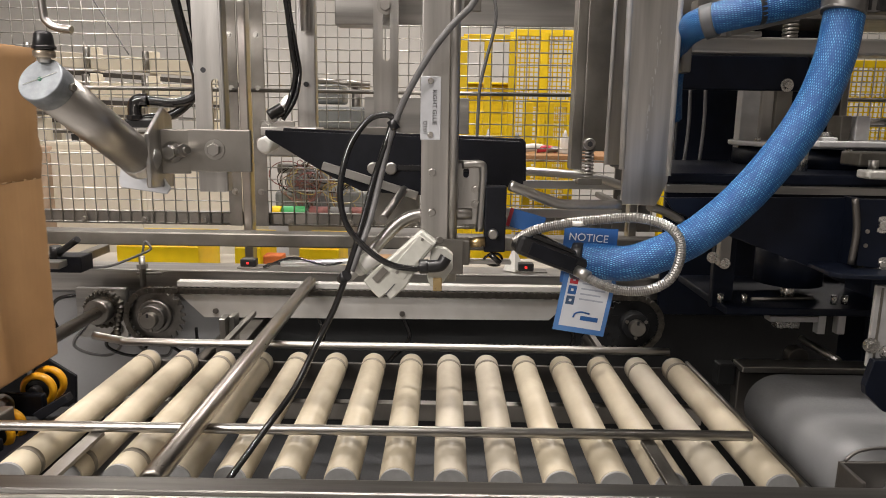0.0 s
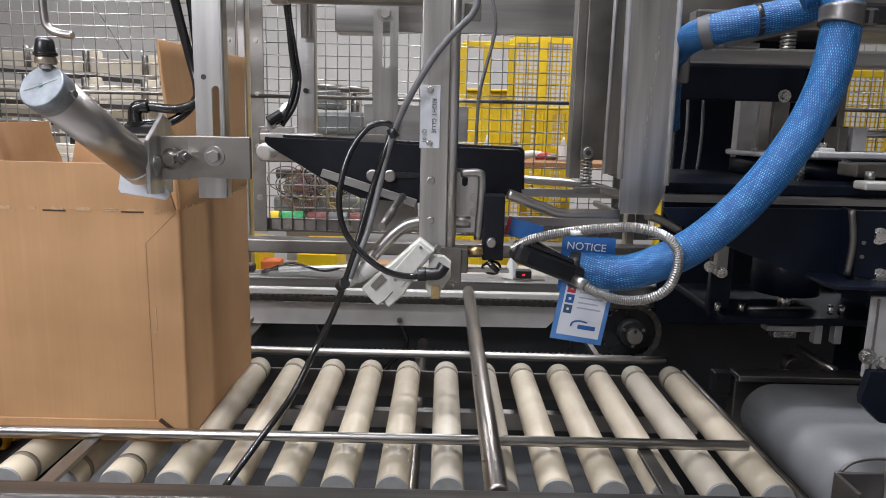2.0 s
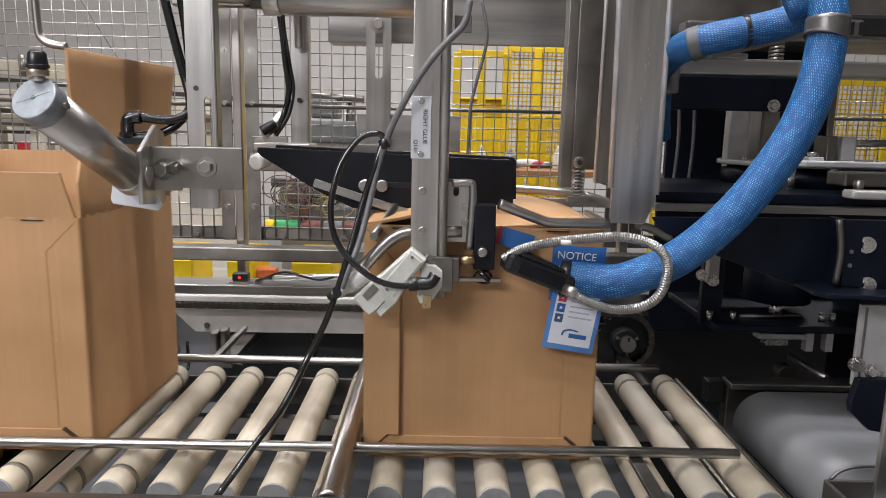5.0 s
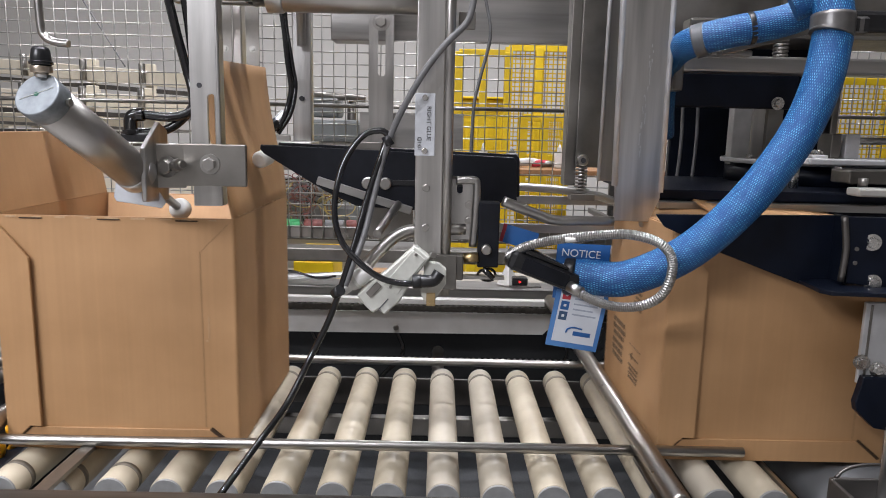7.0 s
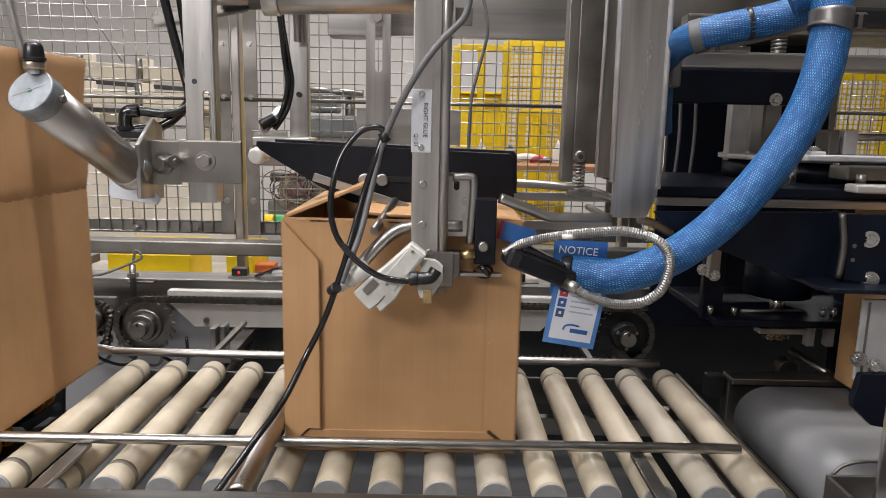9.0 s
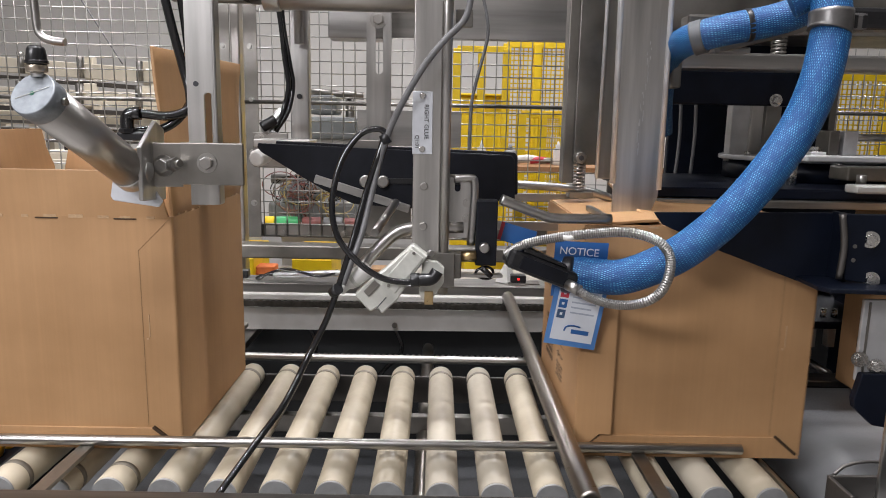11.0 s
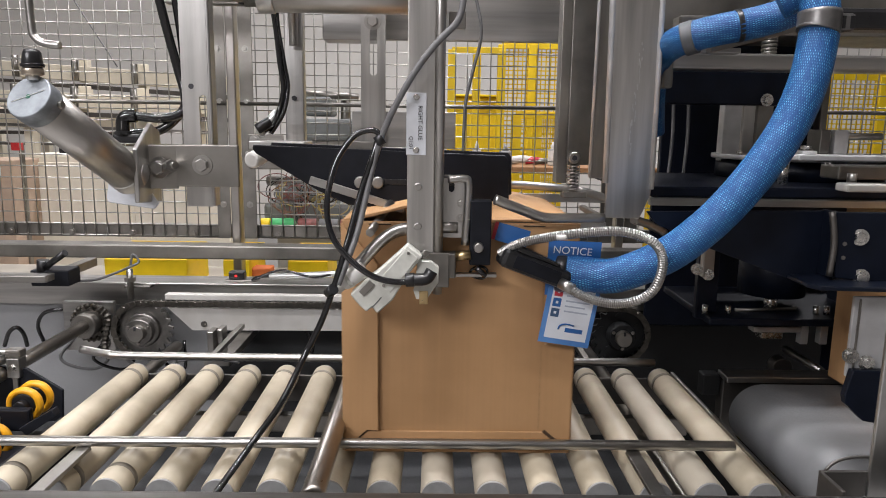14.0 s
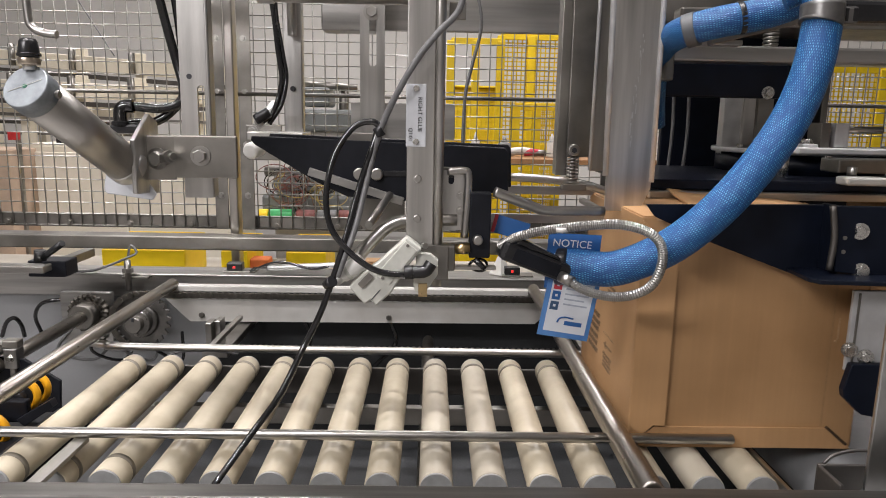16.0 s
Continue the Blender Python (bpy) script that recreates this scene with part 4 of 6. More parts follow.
tagged(part("machine_foot_frame", block(-1.85, 1.85, 1.96, 2.0, 0.0, 0.16, 0.003), STEEL_D), "dull steel machine base rail", "frame")

# ---- air cylinder that tucks the front flap ----
def air_cylinder():
    A, B = Vector((-0.4208, 0.7450, 1.3070)), Vector((-0.3895, 0.9050, 1.2143))
    w = (B - A).normalized()
    c = thing("air_cylinder", "bright stainless air cylinder with a round end cap", "air cylinder")
    part("barrel", rod(A + w * 0.022, B - w * 0.012, 0.0240, 36), BARREL_M, c)
    part("end_cap", rod(A, A + w * 0.022, 0.0252, 36, bevel=0.0015), CAP_ALU, c)
    part("lathe_mark", rod(A - w * 0.0003 + Vector((-0.018, 0, -0.006)), A - w * 0.0003 + Vector((0.018, 0, 0.007)), 0.0003, 6), WHITE_PL, c)
    part("front_cap", rod(B - w * 0.012, B + w * 0.006, 0.0252, 36, bevel=0.0015), ALU, c)
    part("centre_mark", rod(A - w * 0.0006, A + w * 0.001, 0.0026, 12), DARK_GREEN, c)
    side = w.cross(Vector((0, 0, 1))).normalized()
    part("port_screw", bolt_mesh(A + w * 0.016 - side * -0.0240, side, 0.0045, washer=False), STEEL_D, c)
    up = Vector((0.02, 0, 1)).normalized()
    base = A + w * 0.010 + up * 0.022
    part("fitting_stub", rod(base, base + up * 0.006, 0.0062, 18), ALU, c)
    part("fitting_nut", rod(base + up * 0.005, base + up * 0.0125, 0.0108, 24, bevel=0.0015), NICKEL, c)
    part("elbow", rod(base + up * 0.012, base + up * 0.032, 0.0112, 24, r2=0.0085, bevel=0.0038), BLACK_PL, c)
    part("collet", rod(base + up * 0.0135, base + up * 0.017, 0.0118, 24, bevel=0.0008), CABLE_BK, c)
    part("rod_gland", rod(B, B + w * 0.02, 0.010, 18), STEEL_POL, c)
    r = thing("piston_rod", "steel piston rod with a white plastic roller tip", "piston rod")
    part("rod", rod(A + w * 0.05, B + w * 0.012, 0.0058, 14), STEEL_POL, r)
    part("tip", rod(B + w * 0.008, B + w * 0.026, 0.0150, 22, bevel=0.005), WHITE_PL, r)
    return r, w


piston, PISTON_WAY = air_cylinder()

def slotted_plate(x0, x1, z0, z1, sx0, sx1, sz0, sz1, y0, y1):
    """An upright plate with a round-ended slot cut through it."""
    bm = bmesh.new()
    cx, r, n = (sx0 + sx1) / 2, (sx1 - sx0) / 2, 8
    top = [(cx + r * math.cos(math.pi * i / n), sz1 + r * math.sin(math.pi * i / n)) for i in range(n + 1)]
    low = [(cx - r * math.cos(math.pi * i / n), sz0 - r * math.sin(math.pi * i / n)) for i in range(n + 1)]
    half = n // 2
    right = [(cx, z0), (x1, z0), (x1, z1), (cx, z1)] + top[:half + 1][::-1] + low[half:][::-1]
    left = [(cx, z1), (x0, z1), (x0, z0), (cx, z0)] + low[:half + 1][::-1] + top[half:][::-1]
    for loop in (right, left):
        sheet(loop, y1 - y0, (0, (y0 + y1) / 2, 0), bevel=0, bm=bm)
    return bm


mount = thing("slotted_mount", "stainless slotted angle post with a bolted bracket", "bracket")
PY = 0.945
xl, xr, zt, zb = -0.3296, -0.2948, 2.0, 1.1703
slot0, slot1 = 1.2375, 1.3134
part("post_face", slotted_plate(xl, xr, zb, zt, xl + 0.022, xl + 0.033, slot0 - 0.03, slot1, PY - 0.0025, PY + 0.0025), STEEL_V, mount)
part("post_flange", block(xr - 0.004, xr + 0.004, PY - 0.002, PY + 0.020, zb, zt, 0.002), STEEL_V, mount)
part("hole", rod((-0.3172, PY - 0.0032, 1.3298), (-0.3172, PY, 1.3298), 0.0035, 14), INK, mount)
part("bracket_plate", block(-0.3368, -0.2534, 0.925, 0.931, 1.1985, 1.2538, 0.0015), STEEL_D, mount)
bm = block(-0.036, 0.001, -0.003, 0.003, 1.1954, 1.2532, 0.0015)
bm.transform(pose(-0.3353, 0.928, 0, 0, 0, 9))
part("bracket_wing", bm, STEEL_D, mount)
bm = sheet([(-0.035, 1.1810), (0.045, 1.1810 - 0.006), (0.05, 1.2702), (0.02, 1.2810), (-0.035, 1.2489)], 0.006, axes="yz")
bm.transform(pose(-0.3717, 0.915, 0, 0, 0, 2))
part("side_plate", bm, STEEL_V, mount)
part("guard_plate", sheet([(0, 0), (0.060, -0.008), (0.066, 0.0), (0.040, 0.042), (0.004, 0.042), (-0.003, 0.006)], 0.003, (-0.4267, 0.925, 1.1761)), PLATE_M, mount, "pale bent sheet metal guard")
part("nut", bolt_mesh((-0.3547, 0.9180, 1.2235), (-0.2, -1, 0), 0.0095), STEEL_POL, mount)
part("nut", rod((-0.3436, 0.9160, 1.2253), (-0.3336, 0.9050, 1.2274), 0.0085, 6, smooth=False), STEEL_POL, mount)
part("stud", rod((-0.3391, 0.9120, 1.2263), (-0.3274, 0.9000, 1.2278), 0.0045, 12), STEEL_D, mount)
part("bolt", bolt_mesh((-0.3009, 0.925, 1.2277), (0, -1, 0), 0.0088), STEEL_POL, mount)
part("lower_bolt", bolt_mesh((-0.3027, 0.952, 1.1954), (0, -1, 0), 0.006), STEEL_POL, mount)

# ---- overhead beams that carry the tooling, above the view ----
gantry = thing("overhead_gantry", "stainless overhead gantry carrying the tooling", "gantry")
for y in (0.94, 1.42):
    part("beam", block(-2.06, 2.0, y, y + 0.05, 1.76, 1.82, 0.004), STEEL_H, gantry)
for x in (-2.06, 1.94):
    part("cross_beam", block(x, x + 0.06, 0.99, 2.24, 1.76, 1.82, 0.004), STEEL_H, gantry)
    part("leg", block(x, x + 0.06, 2.18, 2.24, 0.0, 1.76, 0.004), STEEL_V, gantry)

# ---- glue station ----
glue = thing("glue_post", "stainless glue head post with an engraved plate", "post")
GY = 0.93
part("face", block(-0.0307, 0.0061, GY, GY + 0.005, 1.0995, 1.78, 0.0015), STEEL_C, glue)
part("flange", rod((0.0120, GY + 0.004, 1.0544), (0.0120, GY + 0.004, 1.78), 0.0068, 14), STEEL_POL, glue)
part("side", block(0.0068, 0.0135, GY + 0.003, GY + 0.045, 1.0544, 1.78, 0.0015), STEEL_V, glue)
plate = part("name_plate", block(-0.0320, -0.0056, GY - 0.0022, GY, 1.2445, 1.3255, 0.0006), PLATE_M, glue, "engraved aluminium name plate")
pz = 1.2865
lettering("RIGHT GLUE", 0.0080, pose(-0.0138, GY - 0.0026, pz, 90, 90, 0), INK, plate)
lettering("Q1:01", 0.0070, pose(-0.0259, GY - 0.0026, 1.2604, 90, 90, 0), INK, plate)
for z in (1.3197, 1.2512):
    part("rivet", rod((-0.0188, GY - 0.0045, z), (-0.0188, GY - 0.002, z), 0.0042, 14, bevel=0.001), ZINC, plate)
for z in (1.2022, 1.1487):
    part("screw", rod((-0.0157, GY - 0.004, z), (-0.0157, GY, z), 0.0052, 12, bevel=0.001), STEEL_POL, glue)
part("top_bracket", block(0.0229, 0.0448, 0.95, 0.956, 1.4096, 1.4319, 0.001), STEEL_D, glue)

head = thing("glue_applicator", "off-white hot glue applicator head with fittings", "glue head", m=pose(-0.0366, 0.915, 1.0851, 0, 0, 0))
part("heater_block", sheet([(0.0079, 0.0421), (0.0283, 0.0265), (0.0090, 0.0010), (-0.0120, -0.0340), (-0.0324, -0.0527), (-0.0390, -0.0440), (-0.0470, -0.0505), (-0.0560, -0.0420), (-0.0688, -0.0267), (-0.0480, -0.0060), (-0.0310, 0.0060)], 0.024, (0, 0.002, 0), bevel=0.0018), OFF_WHITE, head)
part("cover_plate", sheet([(0.0060, 0.0370), (0.0225, 0.0245), (-0.0150, -0.0235), (-0.0330, -0.0100)], 0.002, (0, -0.0105, 0), bevel=0.0006), OFF_WHITE, head)
for sx, sz in ((0.0095, 0.0310), (-0.0235, -0.0130)):
    part("cover_screw", rod((sx, -0.0130, sz), (sx, -0.0110, sz), 0.0022, 10), STEEL_D, head)
part("seam", sheet([(-0.0395, -0.0437), (-0.0383, -0.0443), (-0.0260, -0.0300), (-0.0272, -0.0292)], 0.0008, (0, -0.0103, 0), bevel=0), DARK_PL, head)
part("insert", sheet([(-0.0565, -0.0215), (-0.0420, -0.0060), (-0.0350, -0.0125), (-0.0500, -0.0285)], 0.003, (0, -0.0118, 0), bevel=0.0006), STEEL_D, head)
part("connector", rod((-0.080, 0.002, -0.013), (-0.050, 0.0, 0.007), 0.0120, 20, bevel=0.003), WHITE_PL, head)
part("connector_ring", rod((-0.074, 0.002, -0.0090), (-0.069, 0.002, -0.0057), 0.0130, 20, bevel=0.001), OFF_WHITE, head)
part("connector_tip", rod((-0.091, 0.002, -0.023), (-0.078, 0.002, -0.012), 0.0088, 16, bevel=0.002), WHITE_PL, head)
part("fitting_plate", sheet([(0.016, -0.022), (0.020, -0.034), (0.034, -0.034), (0.050, -0.010), (0.050, 0.010), (0.040, 0.018), (0.022, 0.020)], 0.012, (0, 0.004, 0)), OFF_WHITE, head)
part("elbow", tube([(0.008, -0.012, -0.004), (0.022, -0.014, -0.004), (0.034, -0.014, -0.002), (0.041, -0.012, 0.008)], 0.0085, 5, 14), BLACK_PL, head)
part("collar", rod((0.006, -0.013, -0.005), (0.018, -0.014, -0.004), 0.0095, 16, bevel=0.001), BLACK_PL, head)
part("nozzle", block(0.024, 0.036, -0.006, 0.006, -0.040, -0.022, 0.001), BRASS, head)
part("set_screw", rod((0.030, -0.003, 0.030), (0.033, -0.012, 0.031), 0.004, 10), STEEL_POL, head)
part("carrier", block(0.020, 0.064, 0.010, 0.016, -0.02, 0.028, 0.001), STEEL_D, head)

cable_loop = thing("black_glue_hose", "shiny black air hose hanging in a loop", "hose")
part("hose", tube([(-0.0160, 0.9050, 1.0814), (-0.0359, 0.9000, 1.0776), (-0.0690, 0.8950, 1.0842), (-0.0999, 0.8950, 1.1048), (-0.1267, 0.9000, 1.1370), (-0.1350, 0.9100, 1.1800), (-0.1241, 0.9200, 1.2329), (-0.1009, 0.9250, 1.2679), (-0.0774, 0.9250, 1.2762), (-0.0642, 0.9250, 1.2699)], 0.0042, 8, 12), CABLE_BK, cable_loop)
part("hose_drop", tube([(-0.0669, 0.9320, 1.2749), (-0.0745, 0.9250, 1.2458), (-0.0903, 0.9200, 1.1982), (-0.1036, 0.9100, 1.1471), (-0.1152, 0.9000, 1.1036), (-0.1268, 0.8950, 1.0666), (-0.1414, 0.8900, 1.0256), (-0.1642, 0.8800, 0.9781), (-0.1877, 0.8450, 0.9292), (-0.2176, 0.8150, 0.8890), (-0.2443, 0.7700, 0.8555), (-0.2520, 0.7460, 0.8460), (-0.2560, 0.7420, 0.8250)], 0.0042, 8, 12), CABLE_BK, cable_loop)
part("hose_tail", tube([(-0.0646, 0.9300, 1.2699), (-0.0723, 0.9350, 1.2419), (-0.0944, 0.9300, 1.1823), (-0.1047, 0.9200, 1.1381), (-0.1080, 0.9150, 1.1161)], 0.0042, 8, 12), CABLE_BK, cable_loop)
part("cable_tie", rod((-0.1327, 0.8950, 1.0627), (-0.1243, 0.8880, 1.0705), 0.0075, 12), BLACK_PL, cable_loop)
part("cable_tie", rod((-0.0715, 0.9250, 1.2604), (-0.0620, 0.9250, 1.2664), 0.0075, 12), BLACK_PL, cable_loop)
grey_cable = thing("grey_sensor_cable", "grey round cable draped over the post", "cable")
part("cable", tube([(0.0402, 0.9000, 1.4422), (0.0327, 0.9000, 1.4126), (0.0069, 0.9020, 1.3858), (-0.0172, 0.9050, 1.3554), (-0.0383, 0.9100, 1.3210), (-0.0566, 0.9200, 1.2858), (-0.0715, 0.9250, 1.2459), (-0.0844, 0.9200, 1.1909), (-0.0962, 0.9100, 1.1397), (-0.1101, 0.9000, 1.0999), (-0.1196, 0.8970, 1.0739)], 0.0042, 8, 10), CABLE_GY, grey_cable)
thin_cable = thing("thin_cable", "thin grey cable hanging behind the post", "cable")
part("cable", tube([(0.0703, 1.2000, 1.4975), (0.0813, 1.2000, 1.4362), (0.0682, 1.2000, 1.3733), (0.0581, 1.2000, 1.3275), (0.0555, 1.2000, 1.2812), (0.0546, 1.2000, 1.2380)], 0.0028, 8, 8), CABLE_GY, thin_cable)

# ---- flap plough ----
plough = thing("flap_plough", "matt black flap folding plough of two plates", "plough")
outline = [(-0.2750, 1.2502), (0.1157, 1.2392), (0.1212, 1.2324), (0.1235, 1.1697), (0.0656, 1.1653), (-0.0444, 1.1529), (-0.1281, 1.1587), (-0.1763, 1.1808), (-0.2702, 1.2366), (-0.2761, 1.2434)]
part("front_plate", sheet(outline, 0.006, (0, 1.09, 0)), BLACK_AN, plough)
part("rear_plate", sheet([(a + 0.012, b + 0.002) for a, b in outline], 0.006, (0, 1.16, 0)), BLACK_AN, plough)
part("spacer", rod((-0.0841, 1.09, 1.1945), (-0.0841, 1.16, 1.1945), 0.008, 12), STEEL_D, plough)
part("slot", block(-0.0968, 0.0645, 1.0855, 1.0875, 1.1915, 1.2002, 0.0008), BLACK_PL, plough)
for px in (-0.1092, -0.0822):
    part("bolt", rod((px, 1.079, 1.1947), (px, 1.087, 1.1947), 0.0095, 16, bevel=0.002), STEEL_POL, plough)
bm = block(-0.075, 0.075, -0.004, 0.004, -0.006, 0.006, 0.001)
bm.transform(pose(-0.1117, 1.06, 1.1775, 0, 17, 0))
part("flat_bar", bm, STEEL_H, plough, "bright aluminium flat bar")
part("hanger", block(-0.1342, -0.0902, 1.12, 1.128, 1.2392, 1.2568, 0.001), STEEL_D, plough)
part("strut", rod((-0.0830, 0.9550, 1.1348), (-0.0604, 1.0600, 1.1655), 0.006, 12), STEEL_POL, plough)
part("bent_arm", tube([(-0.1216, 0.9300, 1.0704), (-0.0990, 0.9350, 1.0909), (-0.0763, 0.9400, 1.1161), (-0.0539, 0.9500, 1.1344), (-0.0271, 0.9550, 1.1419), (0.0390, 0.9580, 1.1441)], 0.0088, 6, 14), STEEL_POL, plough, "bent stainless tube")
part("rear_gusset", sheet([(-0.1082, 1.1700), (-0.0420, 1.1500), (-0.0420, 1.0930), (-0.1100, 1.0925), (-0.1295, 1.1080)], 0.004, (0, 1.178, 0)), FRAME_M, plough)
tip = thing("plough_roller", "white plastic roller on the plough tip", "roller")
part("roller", rod((-0.2885, 1.125, 1.2239), (-0.2793, 1.155, 1.2294), 0.0135, 20, bevel=0.004), WHITE_PL, tip)
part("stub", rod((-0.2885, 1.155, 1.2239), (-0.2425, 1.19, 1.2354), 0.006, 10), STEEL_D, tip)
clamp_strip = thing("hanger_strip", "bent stainless hanger strip with screws", "bracket")
part("strip", tube([(0.0242, 0.9500, 1.2112), (0.0471, 0.9500, 1.2123), (0.0526, 0.9500, 1.2055), (0.0520, 0.9500, 1.1672), (0.0494, 0.9500, 1.1204)], 0.0055, 6, 10), STEEL_POL, clamp_strip)
part("plate", slotted_plate(0.0150, 0.0500, 1.1300, 1.2140, 0.0260, 0.0340, 1.1970, 1.2030, 0.954, 0.959), STEEL_V, clamp_strip)
part("plate_fold", rod((0.0150, 0.9565, 1.2140), (0.0500, 0.9565, 1.2140), 0.0030, 10), STEEL_POL, clamp_strip)
for py in (1.1786, 1.1577):
    part("screw", bolt_mesh((0.0433, 0.954, py), (0, -1, 0), 0.0042), STEEL_POL, clamp_strip)
part("block", block(0.0562, 0.0854, 0.945, 0.968, 1.0924, 1.1833, 0.002), BLACK_AN, clamp_strip, "black anodised clamp block")
part("block_bolt", rod((0.0677, 0.933, 1.1191), (0.0677, 0.945, 1.1191), 0.007, 14, bevel=0.002), STEEL_POL, clamp_strip)
part("small_manifold", block(0.0163, 0.0371, 0.94, 0.965, 1.0745, 1.1099, 0.002), STEEL_D, clamp_strip)
part("brass_stub", rod((0.0371, 0.9450, 1.1053), (0.0572, 0.9450, 1.1072), 0.007, 12), BRASS, clamp_strip)
part("foot_bar", block(0.0130, 0.0952, 0.95, 0.965, 1.0744, 1.0792, 0.001), STEEL_POL, clamp_strip)
part("link", rod((0.0654, 0.945, 1.0900), (0.0790, 0.945, 1.0775), 0.004, 8), CABLE_BK, clamp_strip)

# ---- rods and column in the middle ----
frame_rods = thing("bent_guide_rods", "bent stainless guide rods above the line", "guide rail")
part("rod", tube([(0.0892, 0.9500, 1.1847), (0.1112, 0.9520, 1.1764), (0.1333, 0.9540, 1.1680), (0.1468, 0.9550, 1.1630), (0.1572, 0.9560, 1.1596), (0.1692, 0.9580, 1.1584), (0.1906, 0.9600, 1.1584), (0.2455, 0.9680, 1.1579)], 0.0072, 6, 14), STEEL_POL, frame_rods)
part("rod", tube([(0.3345, 1.1300, 1.1360), (0.3643, 1.1500, 1.1264), (0.4037, 1.1800, 1.1074)], 0.0072, 6, 14), STEEL_POL, frame_rods)
part("rod_foot", block(0.2377, 0.2471, 0.962, 1.10, 1.1539, 1.1626, 0.002), STEEL_D, frame_rods)
part("rod", tube([(0.1397, 1.2500, 1.1811), (0.2152, 1.2500, 1.1773), (0.2759, 1.2500, 1.1702), (0.3273, 1.2500, 1.1549)], 0.0075, 6, 12), STEEL_POL, frame_rods)
part("flat", block(0.1199, 0.3399, 1.3, 1.306, 1.1450, 1.1607, 0.001), STEEL_H, frame_rods)
part("flat", block(0.1027, 0.3075, 1.2, 1.206, 1.1053, 1.1210, 0.001), STEEL_H, frame_rods)
column = thing("angle_column", "scratched stainless angle column with a cut corner", "column")
part("face", sheet([(0.2790, 1.1426), (0.3344, 1.1417), (0.3500, 1.1794), (0.3470, 1.8), (0.2730, 1.8)], 0.006, (0, 1.10, 0)), STEEL_C, column)
# the three folds are paler than the column: edge highlights put into the colour
part("fold", rod((0.3502, 1.097, 1.1890), (0.3485, 1.097, 1.8), 0.0042, 14), PALE_ALU, column)
part("flange", block(0.3510, 0.3548, 1.099, 1.150, 1.1900, 1.8, 0.0012), STEEL_D, column)
part("rear_fold", rod((0.2650, 1.158, 1.2022), (0.2690, 1.158, 1.8), 0.0032, 12), PALE_ALU, column)
part("rear_leg", block(0.2650, 0.2911, 1.16, 1.166, 1.2004, 1.8, 0.0015), STEEL_V, column)
part("left_fold", rod((0.2778, 1.10, 1.1978), (0.2698, 1.10, 1.8), 0.005, 12), PALE_ALU, column)
bm = bmesh.new()
random.seed(5)
for i in range(26):
    z = 1.2423 + 0.012 * i * 0.55 + random.uniform(-0.002, 0.002)
    x = 0.3107 + random.uniform(-0.003, 0.003) + 0.0004 * i
    block(x, x + random.uniform(0.0006, 0.0022), 1.0962, 1.0969, z, z + random.uniform(0.003, 0.011), 0, bm)
part("scratches", bm, ALU, column, "bright scratches in the steel")
dark_beam = thing("slide_beam", "dull stainless slide bar with a spring at its foot", "slide bar")
part("bar", block(0.2431, 0.2921, 1.25, 1.256, 1.2179, 1.8, 0.0015), STEEL_D, dark_beam)
part("edge_bar", block(0.2270, 0.2470, 1.262, 1.30, 1.1842, 1.8, 0.0015), STEEL_D, dark_beam)
part("bolt", rod((0.2545, 1.238, 1.2306), (0.2545, 1.25, 1.2306), 0.0105, 20, bevel=0.002), STEEL_POL, dark_beam)
part("socket", rod((0.2545, 1.2372, 1.2306), (0.2545, 1.24, 1.2306), 0.005, 6), INK, dark_beam)


def coil(x, y, z0, z1, r, wire, turns):
    return tube([(x + r * math.cos(2 * math.pi * i / 10), y + r * math.sin(2 * math.pi * i / 10), z0 + (z1 - z0) * i / (10 * turns)) for i in range(10 * turns + 1)], wire, 2, 6)


part("spring", coil(0.2544, 1.25, 1.1699, 1.2177, 0.0095, 0.0018, 8), STEEL_POL, dark_beam)
part("pin", rod((0.2544, 1.25, 1.1658), (0.2544, 1.25, 1.2237), 0.005, 10), STEEL_D, dark_beam)
part("foot", block(0.2359, 0.2782, 1.235, 1.265, 1.1598, 1.1709, 0.001), STEEL_D, dark_beam)

# cover added above the view, it keeps ceiling light off the head's rear
hood = thing("machine_hood", "unseen cover added above the compression head to block ceiling light", "hood")
part("top", block(0.36, 1.9, 1.42, 1.95, 1.86, 1.90, 0.004), STEEL_D, hood)
part("rear", block(0.36, 1.9, 1.93, 1.95, 1.60, 1.86, 0.003), STEEL_D, hood)
for x in (0.40, 1.86):
    part("hanger", block(x - 0.02, x + 0.02, 1.425, 1.465, 1.82, 1.86, 0.002), STEEL_D, hood)
header = thing("header_plate", "wide stainless header plate with bolted strips", "plate")
part("plate", block(-0.2324, 0.2807, 1.52, 1.526, 1.4604, 1.8, 0.002), STEEL_H, header)
part("box", block(-0.2218, -0.0987, 1.45, 1.515, 1.4503, 1.8, 0.003), STEEL_H, header)
part("slotted_strip", slotted_plate(-0.1399, -0.0918, 1.2397, 1.8, -0.1224, -0.1082, 1.3853, 1.5007, 1.400, 1.406), STEEL_V, header)
part("bolt", bolt_mesh((-0.1169, 1.40, 1.4802), (0, -1, 0), 0.011), STEEL_POL, header)
part("cross_plate", block(-0.1591, 0.0474, 1.41, 1.416, 1.2398, 1.3100, 0.001), STEEL_H, header)
rear_post = thing("rear_post", "slim stainless post with a clamped black cable", "post")
part("tube", block(-0.3515, -0.3064, 1.70, 1.73, 1.2341, 1.9, 0.003), STEEL_V, rear_post)
part("pipe", rod((-0.3242, 1.68, 1.4621), (-0.3289, 1.68, 1.9), 0.011, 14), STEEL_POL, rear_post)
